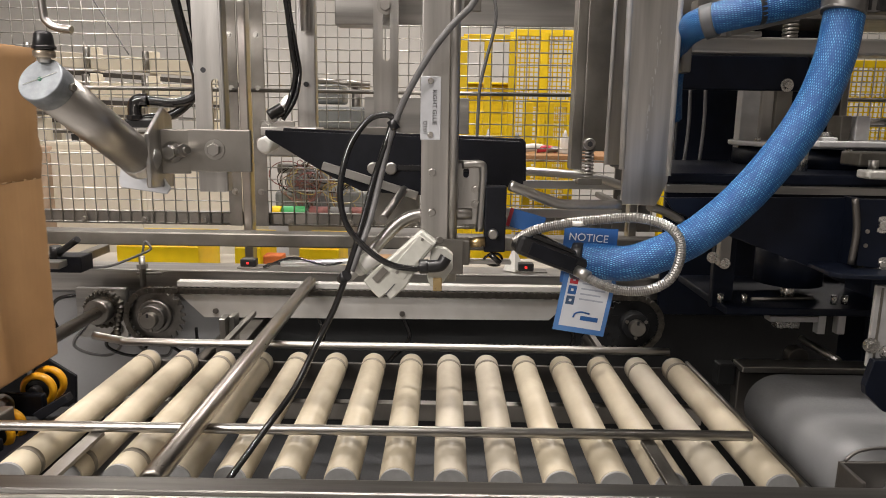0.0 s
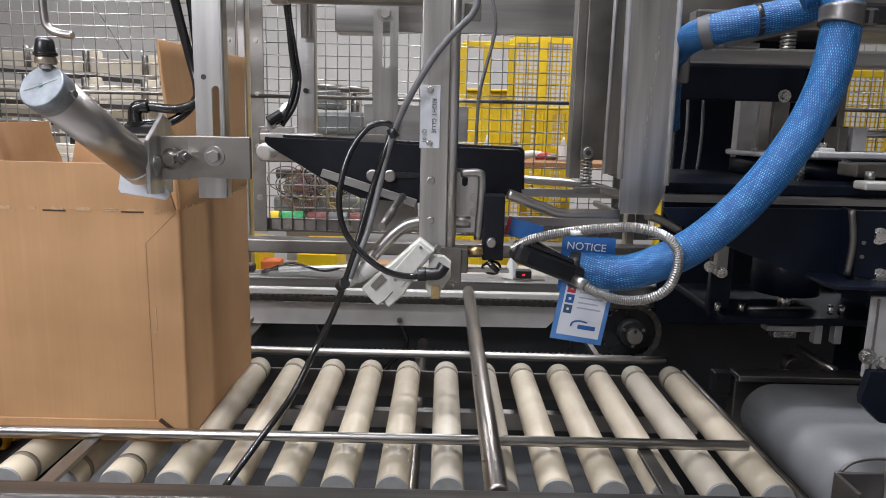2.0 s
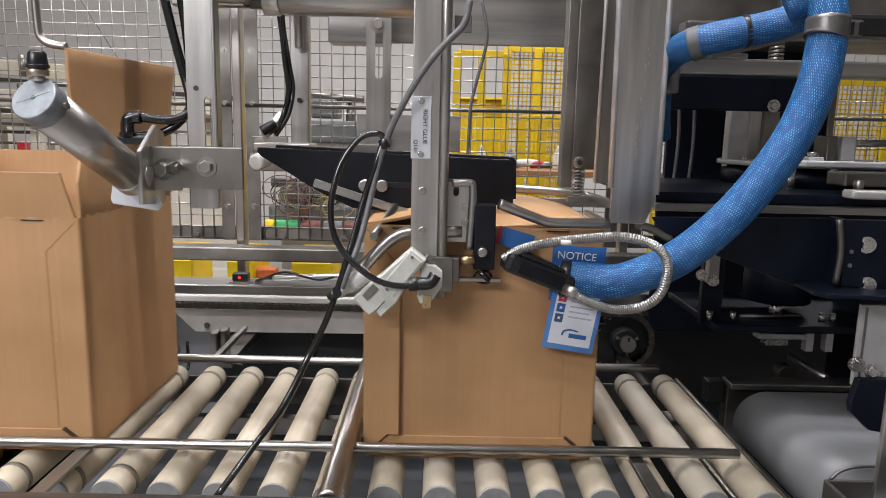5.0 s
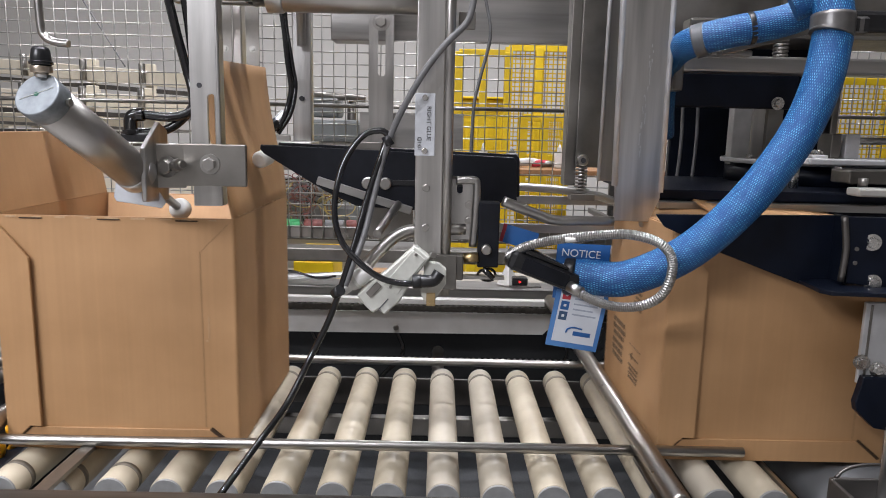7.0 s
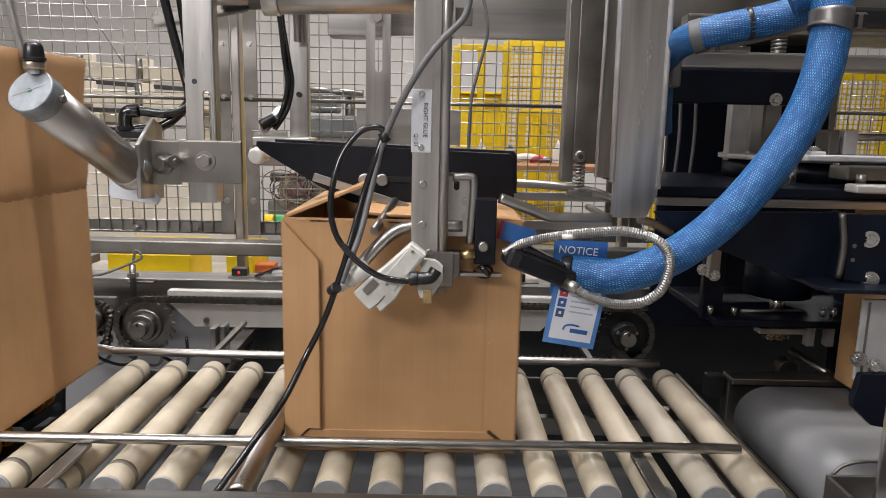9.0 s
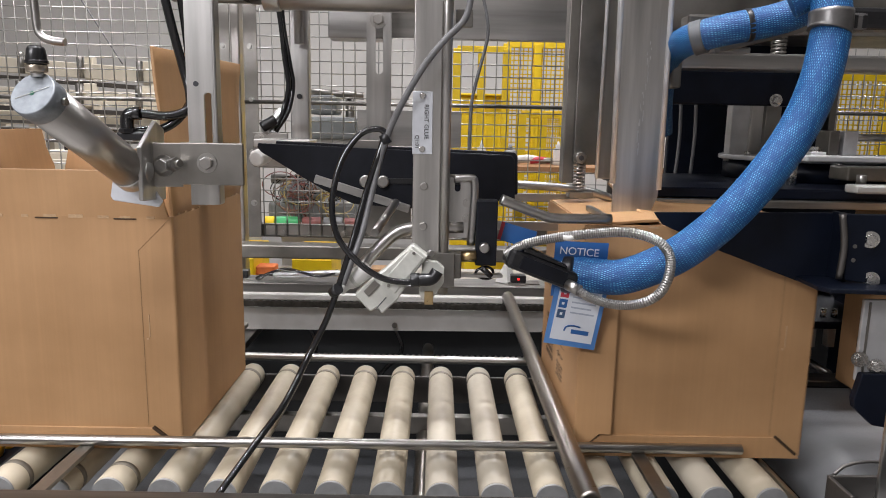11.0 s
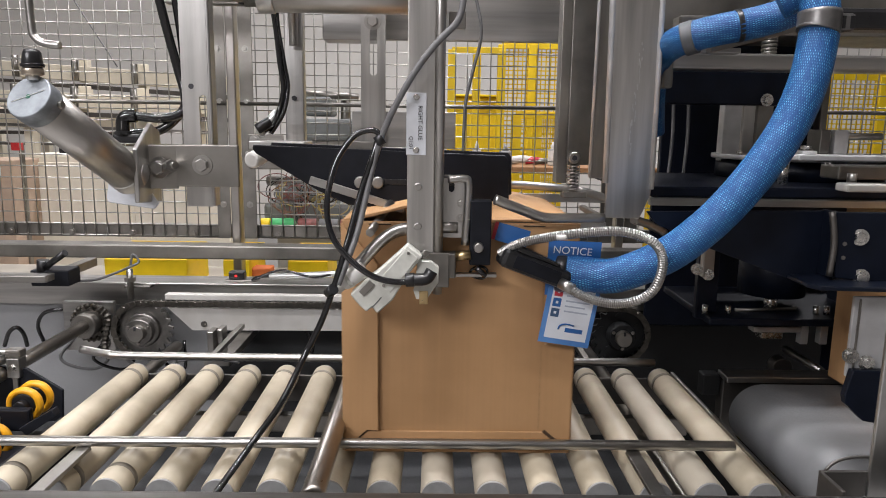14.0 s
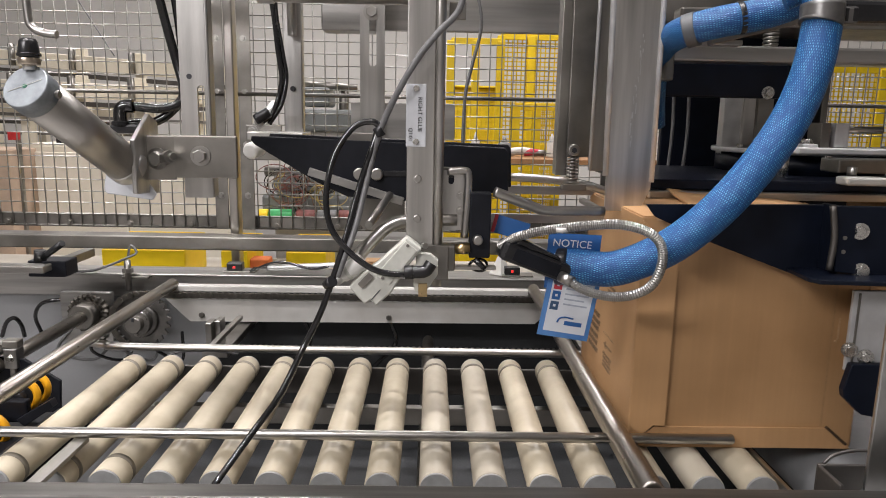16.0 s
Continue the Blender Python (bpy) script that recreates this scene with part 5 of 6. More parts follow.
part("hole_ring", rod((-0.3283, 1.692, 1.3432), (-0.3283, 1.70, 1.3432), 0.006, 12), BLACK_PL, rear_post)
part("foot_arm", block(-0.4158, -0.2887, 1.60, 1.70, 1.2258, 1.2434, 0.002), STEEL_H, rear_post)
part("foot_plate", block(-0.4431, -0.3582, 1.700, 1.706, 1.1744, 1.2569, 0.0015), FRAME_M, rear_post)
part("foot_bolt", bolt_mesh((-0.4270, 1.700, 1.2440), (0, -1, 0), 0.008), STEEL_POL, rear_post)
rear_cable = thing("black_cable", "black corrugated cable to a rear cylinder", "cable", "black cables")
part("cable", tube([(-0.3587, 1.6000, 1.5642), (-0.3483, 1.6000, 1.4942), (-0.3415, 1.6000, 1.4229), (-0.3342, 1.6000, 1.3625), (-0.3428, 1.6000, 1.3195), (-0.3555, 1.5900, 1.2821), (-0.3750, 1.5800, 1.2658)], 0.0056, 8, 10), CABLE_BK, rear_cable)
part("cable", tube([(-0.3486, 1.6100, 1.5662), (-0.3455, 1.6100, 1.4956), (-0.3326, 1.6100, 1.4118), (-0.3262, 1.6100, 1.3632), (-0.3356, 1.6000, 1.3073), (-0.3623, 1.5900, 1.2610)], 0.0056, 8, 10), CABLE_BK, rear_cable)
part("elbow", rod((-0.3887, 1.5700, 1.2693), (-0.3593, 1.5800, 1.2881), 0.012, 14, bevel=0.003), BLACK_PL, rear_cable)
part("cylinder_end", rod((-0.3851, 1.5800, 1.2607), (-0.3525, 1.6200, 1.3075), 0.011, 16, bevel=0.002), ALU, rear_cable)
left_hose = thing("black_cable", "pair of shiny black air hoses on the slotted post", "hose", "black cables")
part("hose", tube([(-0.3722, 0.9900, 1.4525), (-0.3614, 0.9900, 1.4019), (-0.3501, 0.9900, 1.3539), (-0.3408, 0.9850, 1.3200), (-0.3425, 0.9800, 1.2972), (-0.3682, 0.9750, 1.2876), (-0.4030, 0.9700, 1.2900), (-0.4215, 0.9700, 1.2882), (-0.4239, 0.9700, 1.2746)], 0.0062, 8, 12), CABLE_BK, left_hose)
part("hose", tube([(-0.3512, 0.9950, 1.4537), (-0.3459, 0.9950, 1.4101), (-0.3416, 0.9950, 1.3582), (-0.3398, 0.9900, 1.3127), (-0.3565, 0.9850, 1.2857), (-0.3789, 0.9800, 1.2700), (-0.4066, 0.9750, 1.2658), (-0.4278, 0.9700, 1.2625)], 0.0062, 8, 12), CABLE_BK, left_hose)
part("fitting", tube([(-0.4020, 0.9670, 1.2905), (-0.4140, 0.9655, 1.2895), (-0.4195, 0.9650, 1.2830), (-0.4200, 0.9650, 1.2640)], 0.0090, 6, 16), CABLE_BK, left_hose)
part("fitting_nut", rod((-0.4200, 0.9650, 1.2700), (-0.4200, 0.9650, 1.2640), 0.0108, 6, smooth=False, bevel=0.001), BLACK_PL, left_hose)
part("valve", block(-0.4335, -0.3951, 0.96, 0.975, 1.2536, 1.2657, 0.003), BLACK_PL, left_hose)

# ---- heated glue hose ----
blue = thing("heated_glue_hose", "thick glue hose in a bright blue braided sleeve", "hose")
part("sleeve", tube([(0.1936, 0.9550, 1.0836), (0.2217, 0.9400, 1.0824), (0.2563, 0.9250, 1.0853), (0.3031, 0.9100, 1.1083), (0.3418, 0.9000, 1.1370), (0.3867, 0.8950, 1.1825), (0.4311, 0.8950, 1.2406), (0.4633, 0.9000, 1.2937), (0.4842, 0.9050, 1.3494), (0.4958, 0.9150, 1.3982), (0.4987, 0.9200, 1.4260), (0.4959, 0.9300, 1.4546), (0.4816, 0.9450, 1.4626), (0.4590, 0.9550, 1.4517)], 0.0242, 10, 24), BRAID, blue)
part("upper_sleeve", tube([(0.5356, 1.0200, 1.4753), (0.5123, 1.0300, 1.4521), (0.4711, 1.0400, 1.4379), (0.4203, 1.0500, 1.4278), (0.3799, 1.0700, 1.4173), (0.3678, 1.1100, 1.4090), (0.3679, 1.1600, 1.3956), (0.3769, 1.2100, 1.3679), (0.3890, 1.2500, 1.3251), (0.3989, 1.2700, 1.2769)], 0.0225, 10, 22), BRAID, blue)
part("clamp", tube([(0.3919, 1.0630, 1.4198), (0.3849, 1.0680, 1.4179), (0.3771, 1.0730, 1.4153)], 0.0250, 4, 22), DARK_PL, blue)
part("rest_bar", sheet([(0.4258, 1.3993), (0.4251, 1.4076), (0.5695, 1.4464), (0.5705, 1.4365)], 0.02, (0, 1.10, 0)), STEEL_D, blue, "flat steel bar under the hose")
part("clamp", tube([(0.4498, 1.0450, 1.4337), (0.4423, 1.0460, 1.4322)], 0.0238, 4, 22), BLACK_PL, blue)
part("collar", tube([(0.4960, 0.9180, 1.4337), (0.4956, 0.9160, 1.4159), (0.4940, 0.9150, 1.4080)], 0.0262, 4, 26), COLLAR_M, blue, "gunmetal hose clamp")
part("clamp_knuckle", block(0.5190, 0.5420, 0.912, 0.940, 1.4100, 1.4330, 0.005), COLLAR_M, blue)
for cx in (0.5245, 0.5365):
    part("clamp_slot", block(cx - 0.003, cx + 0.003, 0.9112, 0.9125, 1.4130, 1.4290, 0.001), BLACK_PL, blue)
part("collar_arm", block(0.5059, 0.76, 0.915, 0.955, 1.4129, 1.4401, 0.006), BLACK_PL, blue)
conn = thing("hose_connector", "black moulded hose end connector", "connector")
bm = block(-0.052, 0.052, -0.020, 0.020, -0.017, 0.017, 0.007)
for v in bm.verts:
    v.co.z *= 1.0 - 0.25 * (v.co.x / 0.052) ** 2
bm.transform(pose(0.1454, 0.94, 1.0922, 0, 21, 6))
part("shell", bm, BLACK_PL, conn)
bm = block(-0.034, 0.034, -0.0215, -0.019, -0.009, 0.009, 0.002)
bm.transform(pose(0.1454, 0.94, 1.0922, 0, 21, 6))
part("cover", bm, BLACK_AN, conn)
bm = block(-0.036, 0.030, -0.017, 0.017, 0.0, 0.011, 0.004)
for v in bm.verts:
    v.co.z *= 1.0 - 0.5 * (v.co.x + 0.036) / 0.066
bm.transform(pose(0.1454, 0.94, 1.0922, 0, 21, 6) @ pose(0, 0, 0.0125))
part("lid", bm, CABLE_BK, conn, "glossy black lid")
part("cuff", rod((0.1795, 0.9550, 1.0818), (0.1943, 0.9500, 1.0815), 0.0268, 20, bevel=0.003), BLACK_PL, conn)
conduit = thing("flexible_conduit", "ribbed bright metal conduit looped round the hose", "conduit")
part("conduit", tube([(0.1859, 0.9200, 1.0721), (0.2077, 0.9050, 1.0604), (0.2380, 0.8900, 1.0547), (0.2666, 0.8750, 1.0605), (0.2876, 0.8650, 1.0766), (0.2967, 0.8600, 1.1033), (0.2947, 0.8600, 1.1285), (0.2772, 0.8600, 1.1460), (0.2429, 0.8650, 1.1546), (0.2055, 0.8850, 1.1497), (0.1589, 0.9050, 1.1400), (0.1206, 0.9200, 1.1280), (0.0979, 0.9350, 1.1120)], 0.0062, 8, 12, ridge=0.07, pitch=0.0030), CONDUIT_M, conduit)
part("ferrule", rod((0.1807, 0.9250, 1.0732), (0.1952, 0.9120, 1.0678), 0.0078, 14), STEEL_POL, conduit)
part("tie", rod((0.1750, 0.8980, 1.1451), (0.1753, 0.8980, 1.1391), 0.009, 12), WHITE_PL, conduit)

# ---- notice tag ----
tag = thing("notice_tag", "blue and white printed notice card hanging from the hose", "tag", m=pose(0.2005, 0.952, 1.0492, 4, 1.8, 0))
def card(x0, x1, z0, z1, y, mat, name, label=""):
    bm = block(x0 * 0.9, x1 * 0.9, y, y + 0.0006, z0 * 0.9, z1 * 0.9, 0)
    if z0 < 0.008 and z1 < 0.016:
        bm.transform(pose(0.005, 0, 0.009) @ pose(0, 0, 0, 0, 6.5, 0) @ pose(0, 0, -0.009))
    return part(name, bm, mat, tag, label)
card(-0.041, 0.041, 0.0, 0.088, 0.0, BLUE_PR, "card")
card(-0.0400, 0.0425, -0.079, 0.012, 0.004, RED_PR, "rear_card", "red card behind")
card(-0.031, 0.030, 0.018, 0.056, -0.0008, WHITE_PR, "upper_panel")
card(-0.041, 0.041, -0.083, 0.010, -0.0004, PALE_BLUE, "lower_border", "paler blue printed border")
card(-0.033, 0.034, -0.074, 0.014, -0.0010, WHITE_PR, "lower_panel")
card(-0.030, -0.017, -0.004, 0.010, -0.0014, RED_PR, "red_icon")
card(-0.030, -0.017, -0.021, -0.007, -0.0014, BLUE_PR, "blue_icon")
for zc in (0.003, -0.014, -0.031):
    card(-0.0255, -0.0215, zc - 0.0018, zc + 0.0022, -0.0018, WHITE_PR, "icon_mark")
card(-0.030, -0.017, -0.038, -0.024, -0.0014, SLATE_PR, "dark_icon")
for i in range(5):
    card(-0.010, 0.028 - 0.006 * (i % 2), 0.006 - 0.0085 * i, 0.0085 - 0.0085 * i, -0.0014, GREY_PR, "text_line")
for i in range(4):
    card(-0.026, 0.025, 0.047 - 0.008 * i, 0.050 - 0.008 * i, -0.0014, GREY_PR, "text_line")
card(-0.002, 0.026, -0.061, -0.054, -0.0014, BLUE_PR, "logo_mark")
swoosh = tube([(-0.012, -0.0016, -0.052), (-0.010, -0.0016, -0.046), (-0.002, -0.0016, -0.043), (0.010, -0.0016, -0.044)], 0.0012, 6, 6)
swoosh.transform(pose(0.005, 0, 0.009) @ pose(0, 0, 0, 0, 6.5, 0) @ pose(0, 0, -0.009))
part("logo_swoosh", swoosh, BLUE_PR, tag)
lettering("NOTICE", 0.0150, pose(-0.003, -0.001, 0.065, 90, 2, 0), WHITE_PR, tag)
tag2 = thing("notice_tag", "second folded blue and red notice card behind the clamp", "tag")
bm = block(-0.018, 0.03, -0.0005, 0.0005, -0.012, 0.014, 0)
bm.transform(pose(0.1104, 0.966, 1.1331, 0, 14, -12))
part("card", bm, BLUE_PR, tag2)
bm = block(-0.021, -0.016, -0.0012, 0.0002, -0.012, 0.014, 0)
bm.transform(pose(0.1104, 0.966, 1.1331, 0, 14, -12))
part("red_edge", bm, RED_PR, tag2)

# ---- dark machine at the outfeed ----
outm = thing("compression_head", "dark navy and stainless compression head of the sealing machine", "machine")
part("top_bar", block(0.3891, 1.3, 1.15, 1.20, 1.3798, 1.4057, 0.004), STEEL_H, outm)
part("upper_plate", block(0.4073, 0.6272, 1.25, 1.27, 1.3272, 1.3860, 0.003), NAVY, outm)
part("upper_bolt", bolt_mesh((0.5932, 1.25, 1.3369), (0, -1, 0), 0.0075), ZINC, outm)
part("lower_board", block(0.60, 1.9, 1.885, 1.90, 0.74, 1.16, 0.003), NAVY, outm)
part("back_board", block(0.5707, 0.9661, 1.75, 1.77, 1.1136, 1.9, 0.003), NAVY, outm)
part("alu_upright", block(0.6220, 0.6599, 1.5, 1.53, 1.2183, 1.3716, 0.002), PALE_ALU, outm)
part("steel_upright", block(0.6711, 0.6975, 1.52, 1.56, 1.2183, 1.3716, 0.002), STEEL_V, outm)
for px in (0.5439, 0.5782):
    part("line", tube([(px, 1.6, 1.3699), (px + 0.004, 1.6, 1.2651), (px - 0.001, 1.6, 1.1513)], 0.004, 6, 8), CABLE_GY, outm)
part("disc_plate", rod((0.7877, 1.5, 1.2239), (0.7877, 1.5, 1.2239 + 0.010), 0.175, 48, bevel=0.002), PALE_ALU, outm)
part("disc_skirt", rod((0.7877, 1.5, 1.1817), (0.7877, 1.5, 1.2239), 0.165, 48), NAVY, outm)
part("standoff", rod((0.6602, 1.30, 1.1781), (0.6602, 1.30, 1.2277), 0.009, 16), ZINC, outm)
part("arm_plate", block(0.6867, 1.3, 1.30, 1.42, 1.2283, 1.2407, 0.003), PALE_ALU, outm)
part("arm_block", block(0.7401, 0.7591, 1.33, 1.38, 1.2405, 1.2872, 0.002), STEEL_D, outm)
part("arm_block", block(0.7675, 0.7949, 1.33, 1.38, 1.2405, 1.2872, 0.002), PALE_ALU, outm)
part("arm_pin", rod((0.7411, 1.3500, 1.2734), (0.8693, 1.3500, 1.2754), 0.007, 12), STEEL_POL, outm)
part("slide_plate", block(0.3755, 1.35, 1.20, 1.60, 1.1680, 1.1854, 0.003), NAVY, outm)
part("slide_edge", block(0.3770, 1.35, 1.185, 1.20, 1.1536, 1.1670, 0.002), STEEL_H, outm)
part("hook", block(0.3759, 0.3912, 1.15, 1.18, 1.3486, 1.4010, 0.004), STEEL_D, outm)
part("top_spring", coil(0.5656, 1.2, 1.4080, 1.4436, 0.010, 0.0028, 6), STEEL_D, outm)
part("spring_rod", rod((0.5656, 1.2, 1.4035), (0.5656, 1.2, 1.8), 0.006, 10), STEEL_D, outm)
part("overhead_arm", block(0.4185, 1.3, 1.22, 1.26, 1.4436, 1.4744, 0.004), STEEL_D, outm)
part("white_block", block(0.6968, 0.7706, 1.15, 1.19, 1.1840, 1.1978, 0.003), WHITE_PE, outm)
part("steel_block", block(0.7172, 0.8342, 1.22, 1.28, 1.1998, 1.2250, 0.003), STEEL_D, outm)
part("header_box", block(0.4079, 1.3, 1.3, 1.5, 1.4574, 1.9, 0.004), STEEL_D, outm)

for k in range(7):
    a = math.radians(200 + 23 * k)
    part("rim_screw", rod((0.7877 + 0.16 * math.cos(a), 1.5 + 0.16 * math.sin(a), 1.2239 + 0.009), (0.7877 + 0.16 * math.cos(a), 1.5 + 0.16 * math.sin(a), 1.2239 + 0.018), 0.006, 10, bevel=0.001), ZINC, outm)
part("round_plate", rod((0.7708, 1.45, 1.1697), (0.7708, 1.45, 1.1697 + 0.006), 0.16, 48, bevel=0.001), STEEL_POL, outm)
part("knob_plate", block(0.7027, 0.7323, 1.32, 1.36, 1.2398, 1.2471, 0.002), PALE_ALU, outm)
part("knob", bolt_mesh((0.7197, 1.34, 1.2469), (0, 0, 1), 0.010), ZINC, outm)
part("small_pin", rod((0.7317, 1.28, 1.2034), (0.7317, 1.28, 1.2277), 0.006, 10), ZINC, outm)
part("white_spacer", rod((0.7307, 1.2, 1.1953), (0.7307, 1.2, 1.2125), 0.008, 12), STEEL_POL, outm)
part("dark_upright", block(0.7162, 0.7504, 1.55, 1.60, 1.2183, 1.4056, 0.002), STEEL_D, outm)
part("rear_upright", block(0.8838, 0.8989, 1.6, 1.63, 1.2177, 1.9, 0.002), STEEL_D, outm)
part("hose_bracket", block(0.3773, 0.4812, 1.11, 1.14, 1.4011, 1.4095, 0.002), STEEL_H, outm)

blade = thing("side_blade", "black steel side plough blade with a bolted bracket", "plough")
part("blade", sheet([(0.3011, 1.1705), (0.5672, 1.1747), (0.5730, 1.0801), (0.5170, 1.0743), (0.3947, 1.1187), (0.3140, 1.1536)], 0.006, (0, 0.955, 0)), NAVY, blade)
part("bracket", sheet([(0.5392, 1.1775), (0.80, 1.1780), (0.80, 1.0579), (0.5505, 1.0883)], 0.008, (0, 0.915, 0)), NAVY, blade)
part("web", block(0.5481, 0.5542, 0.915, 0.958, 1.0852, 1.1766, 0.001), NAVY, blade)
part("weld", tube([(0.5351, 0.9080, 1.1782), (0.5420, 0.9080, 1.1352), (0.5401, 0.9080, 1.0912)], 0.0045, 6, 8), DARK_STEEL, blade)
part("ledge", sheet([(0.5029, 0.89), (0.5116, 0.875), (0.80, 0.855), (0.80, 0.965), (0.5067, 0.965)], 0.006, (0, 0, 1.0815), axes="xy"), NAVY, blade)
for px, py in ((0.5777, 1.1443), (0.5848, 1.0897)):
    part("bolt", bolt_mesh((px, 0.911, py), (-0.25, -1, 0), 0.0075), ZINC, blade)
for py in (1.1349, 1.1161):
    part("hole", rod((0.5579, 0.9095, py), (0.5579, 0.912, py), 0.0028, 10), STEEL_D, blade)

under = thing("lower_carriage", "dark steel carriage with shafts under the blade", "machine part")
part("left_plate", block(0.5663, 0.6110, 1.43, 1.45, 0.8865, 1.0611, 0.003), NAVY, under)
part("floor_plate", block(0.5785, 0.95, 1.38, 1.68, 0.8852, 0.9011, 0.003), NAVY, under)
part("slide_rail", block(0.5674, 0.5906, 1.41, 1.43, 0.9799, 1.0568, 0.002), STEEL_POL, under)
part("rail_bolt", bolt_mesh((0.5546, 1.4100, 0.9983), (-0.5, -1, 0), 0.008), ZINC, under)
part("rail_bolt", bolt_mesh((0.5788, 1.4100, 0.9868), (-0.5, -1, 0), 0.008), ZINC, under)
part("drum", rod((0.7570, 1.50, 0.9300), (0.7570, 1.50, 1.0281), 0.07, 30), NAVY, under)
part("shaft", rod((0.7398, 1.46, 0.8894), (0.7398, 1.46, 0.9429), 0.014, 18), ZINC, under)
part("cross_pin", rod((0.6556, 1.4400, 0.9033), (0.7868, 1.4400, 0.9079), 0.004, 10), STEEL_D, under)
part("lower_bar", block(0.6899, 0.7921, 1.42, 1.45, 0.8600, 0.8725, 0.002), PALE_ALU, under)
part("pad", block(0.7162, 0.7647, 1.44, 1.47, 0.8393, 0.8557, 0.002), ZINC, under)
for px in (0.8003, 0.8419):
    part("hanger", block(px - 0.008, px + 0.008, 1.42, 1.44, 0.8348, 0.8828, 0.001), PALE_ALU, under)
for px in (0.8016, 0.8238, 0.6177, 0.5696):
    part("screw", rod((px, 1.39, 0.8970 + 0.012), (px, 1.39, 0.8970 + 0.03), 0.006, 10), ZINC, under)
part("mast", block(0.93, 0.99, 1.48, 1.58, 0.0, 1.0634, 0.004), NAVY, under)

tail = thing("alu_slide_column", "aluminium slide column with bolts on a black foot", "column")
part("column", block(0.5893, 0.76, 0.925, 0.931, 0.9427, 1.0593, 0.003), PALE_ALU, tail)
part("groove", block(0.5965, 0.5996, 0.9235, 0.926, 0.9469, 1.0554, 0.0005), STEEL_D, tail)
part("foot", sheet([(0.5900, 0.9570), (0.78, 0.9575), (0.78, 0.8560), (0.6128, 0.8830), (0.5850, 0.9081), (0.5824, 0.9201)], 0.012, (0, 0.916, 0)), NAVY, tail)
part("bolt", bolt_mesh((0.5913, 0.923, 0.9747), (-0.3, -1, 0), 0.0072), ZINC, tail)
part("bolt", bolt_mesh((0.6152, 0.923, 0.9645), (-0.3, -1, 0), 0.0072), ZINC, tail)
part("support", block(0.70, 0.76, 0.93, 0.96, 0.98, 1.22, 0.004), NAVY, tail)
part("beam", block(0.70, 1.25, 0.93, 0.97, 1.20, 1.26, 0.004), NAVY, tail)
part("mast", block(1.19, 1.25, 0.90, 0.95, 0.0, 1.76, 0.004), STEEL_V, tail)

# ---- outfeed belt ----
belt = thing("outfeed_belt", "grey outfeed belt conveyor with a rounded nose", "conveyor")
BX, BR = 0.657, 0.062
prof = [(BX - BR * math.sin(math.pi * i / 20), 0.792 - BR + BR * math.cos(math.pi * i / 20)) for i in range(21)]
prof = prof + [(1.9, 0.792 - 2 * BR), (1.9, 0.792)]
bm = sheet(prof, 0.390, (0, 1.098, 0), bevel=0)
for f in bm.faces:
    f.smooth = len(f.verts) == 4
part("belt", bm, BELT_M, belt)
part("side_frame", block(0.5985, 1.9, 1.34, 1.37, 0.66, 0.783, 0.003), DARK_STEEL, belt)
part("side_lip", block(0.5985, 1.9, 1.322, 1.37, 0.783, 0.7957, 0.002), STEEL_H, belt, "bright folded side lip")
part("end_plate", block(0.562, 0.598, 1.35, 1.38, 0.745, 0.790, 0.003), NEAR_BLACK, belt)
part("near_frame", block(0.68, 1.9, 0.845, 0.893, 0.70, 0.775, 0.003), STEEL_D, belt)
part("nose_bracket", block(0.520, 0.72, 0.842, 0.848, 0.775, 0.842, 0.002), DARK_STEEL, belt, "dark steel nose bracket")
part("bracket_wing", block(0.518, 0.524, 0.79, 0.842, 0.775, 0.842, 0.002), DARK_STEEL, belt)
part("bracket_bow", tube([(0.528, 0.846, 0.842), (0.545, 0.850, 0.853), (0.575, 0.852, 0.858), (0.62, 0.852, 0.856)], 0.0022, 6, 8), DARK_STEEL, belt)
part("nose_roller", rod((0.60, 0.80, 0.785), (0.60, 0.845, 0.785), 0.030, 20), CAP_M, belt)
part("cross_rod", rod((0.8027, 1.5000, 0.7986), (0.8220, 1.3800, 0.7895), 0.008, 12), STEEL_POL, belt)
part("bearing", rod((0.7661, 1.43, 0.7768), (0.7661, 1.46, 0.7768), 0.022, 18, bevel=0.002), DARK_STEEL, belt)
for x in (0.9, 1.8):
    part("leg", block(x - 0.03, x + 0.03, 0.85, 0.90, 0, 0.70, 0.003), STEEL_V, belt)
    part("leg", block(x - 0.03, x + 0.03, 1.34, 1.37, 0, 0.70, 0.003), STEEL_V, belt)
part("transfer_strip", block(0.497, 0.503, 0.86, 1.36, 0.765, 0.792, 0.001), STEEL_POL, belt)
near_post = thing("near_post", "pale aluminium machine post close to the rail", "post")
part("tube", block(0.5571, 0.5571 + 0.04, 0.80, 0.806, 0.0, 1.0685, 0.004), ALU, near_post)
for px, mat in ((0, CABLE_BK), (0.12, CABLE_BK), (0.35, CABLE_BK)):
    tagged(part("loose_hose", tube([(-0.35 + px * 2, 1.90, 0.72), (-0.33 + px * 2, 1.88, 0.66), (-0.38 + px * 2, 1.88, 0.60), (-0.42 + px * 2, 1.89, 0.55)], 0.006, 8, 8), mat), "dangling black hose below the chain", "hose", "dangling hoses")

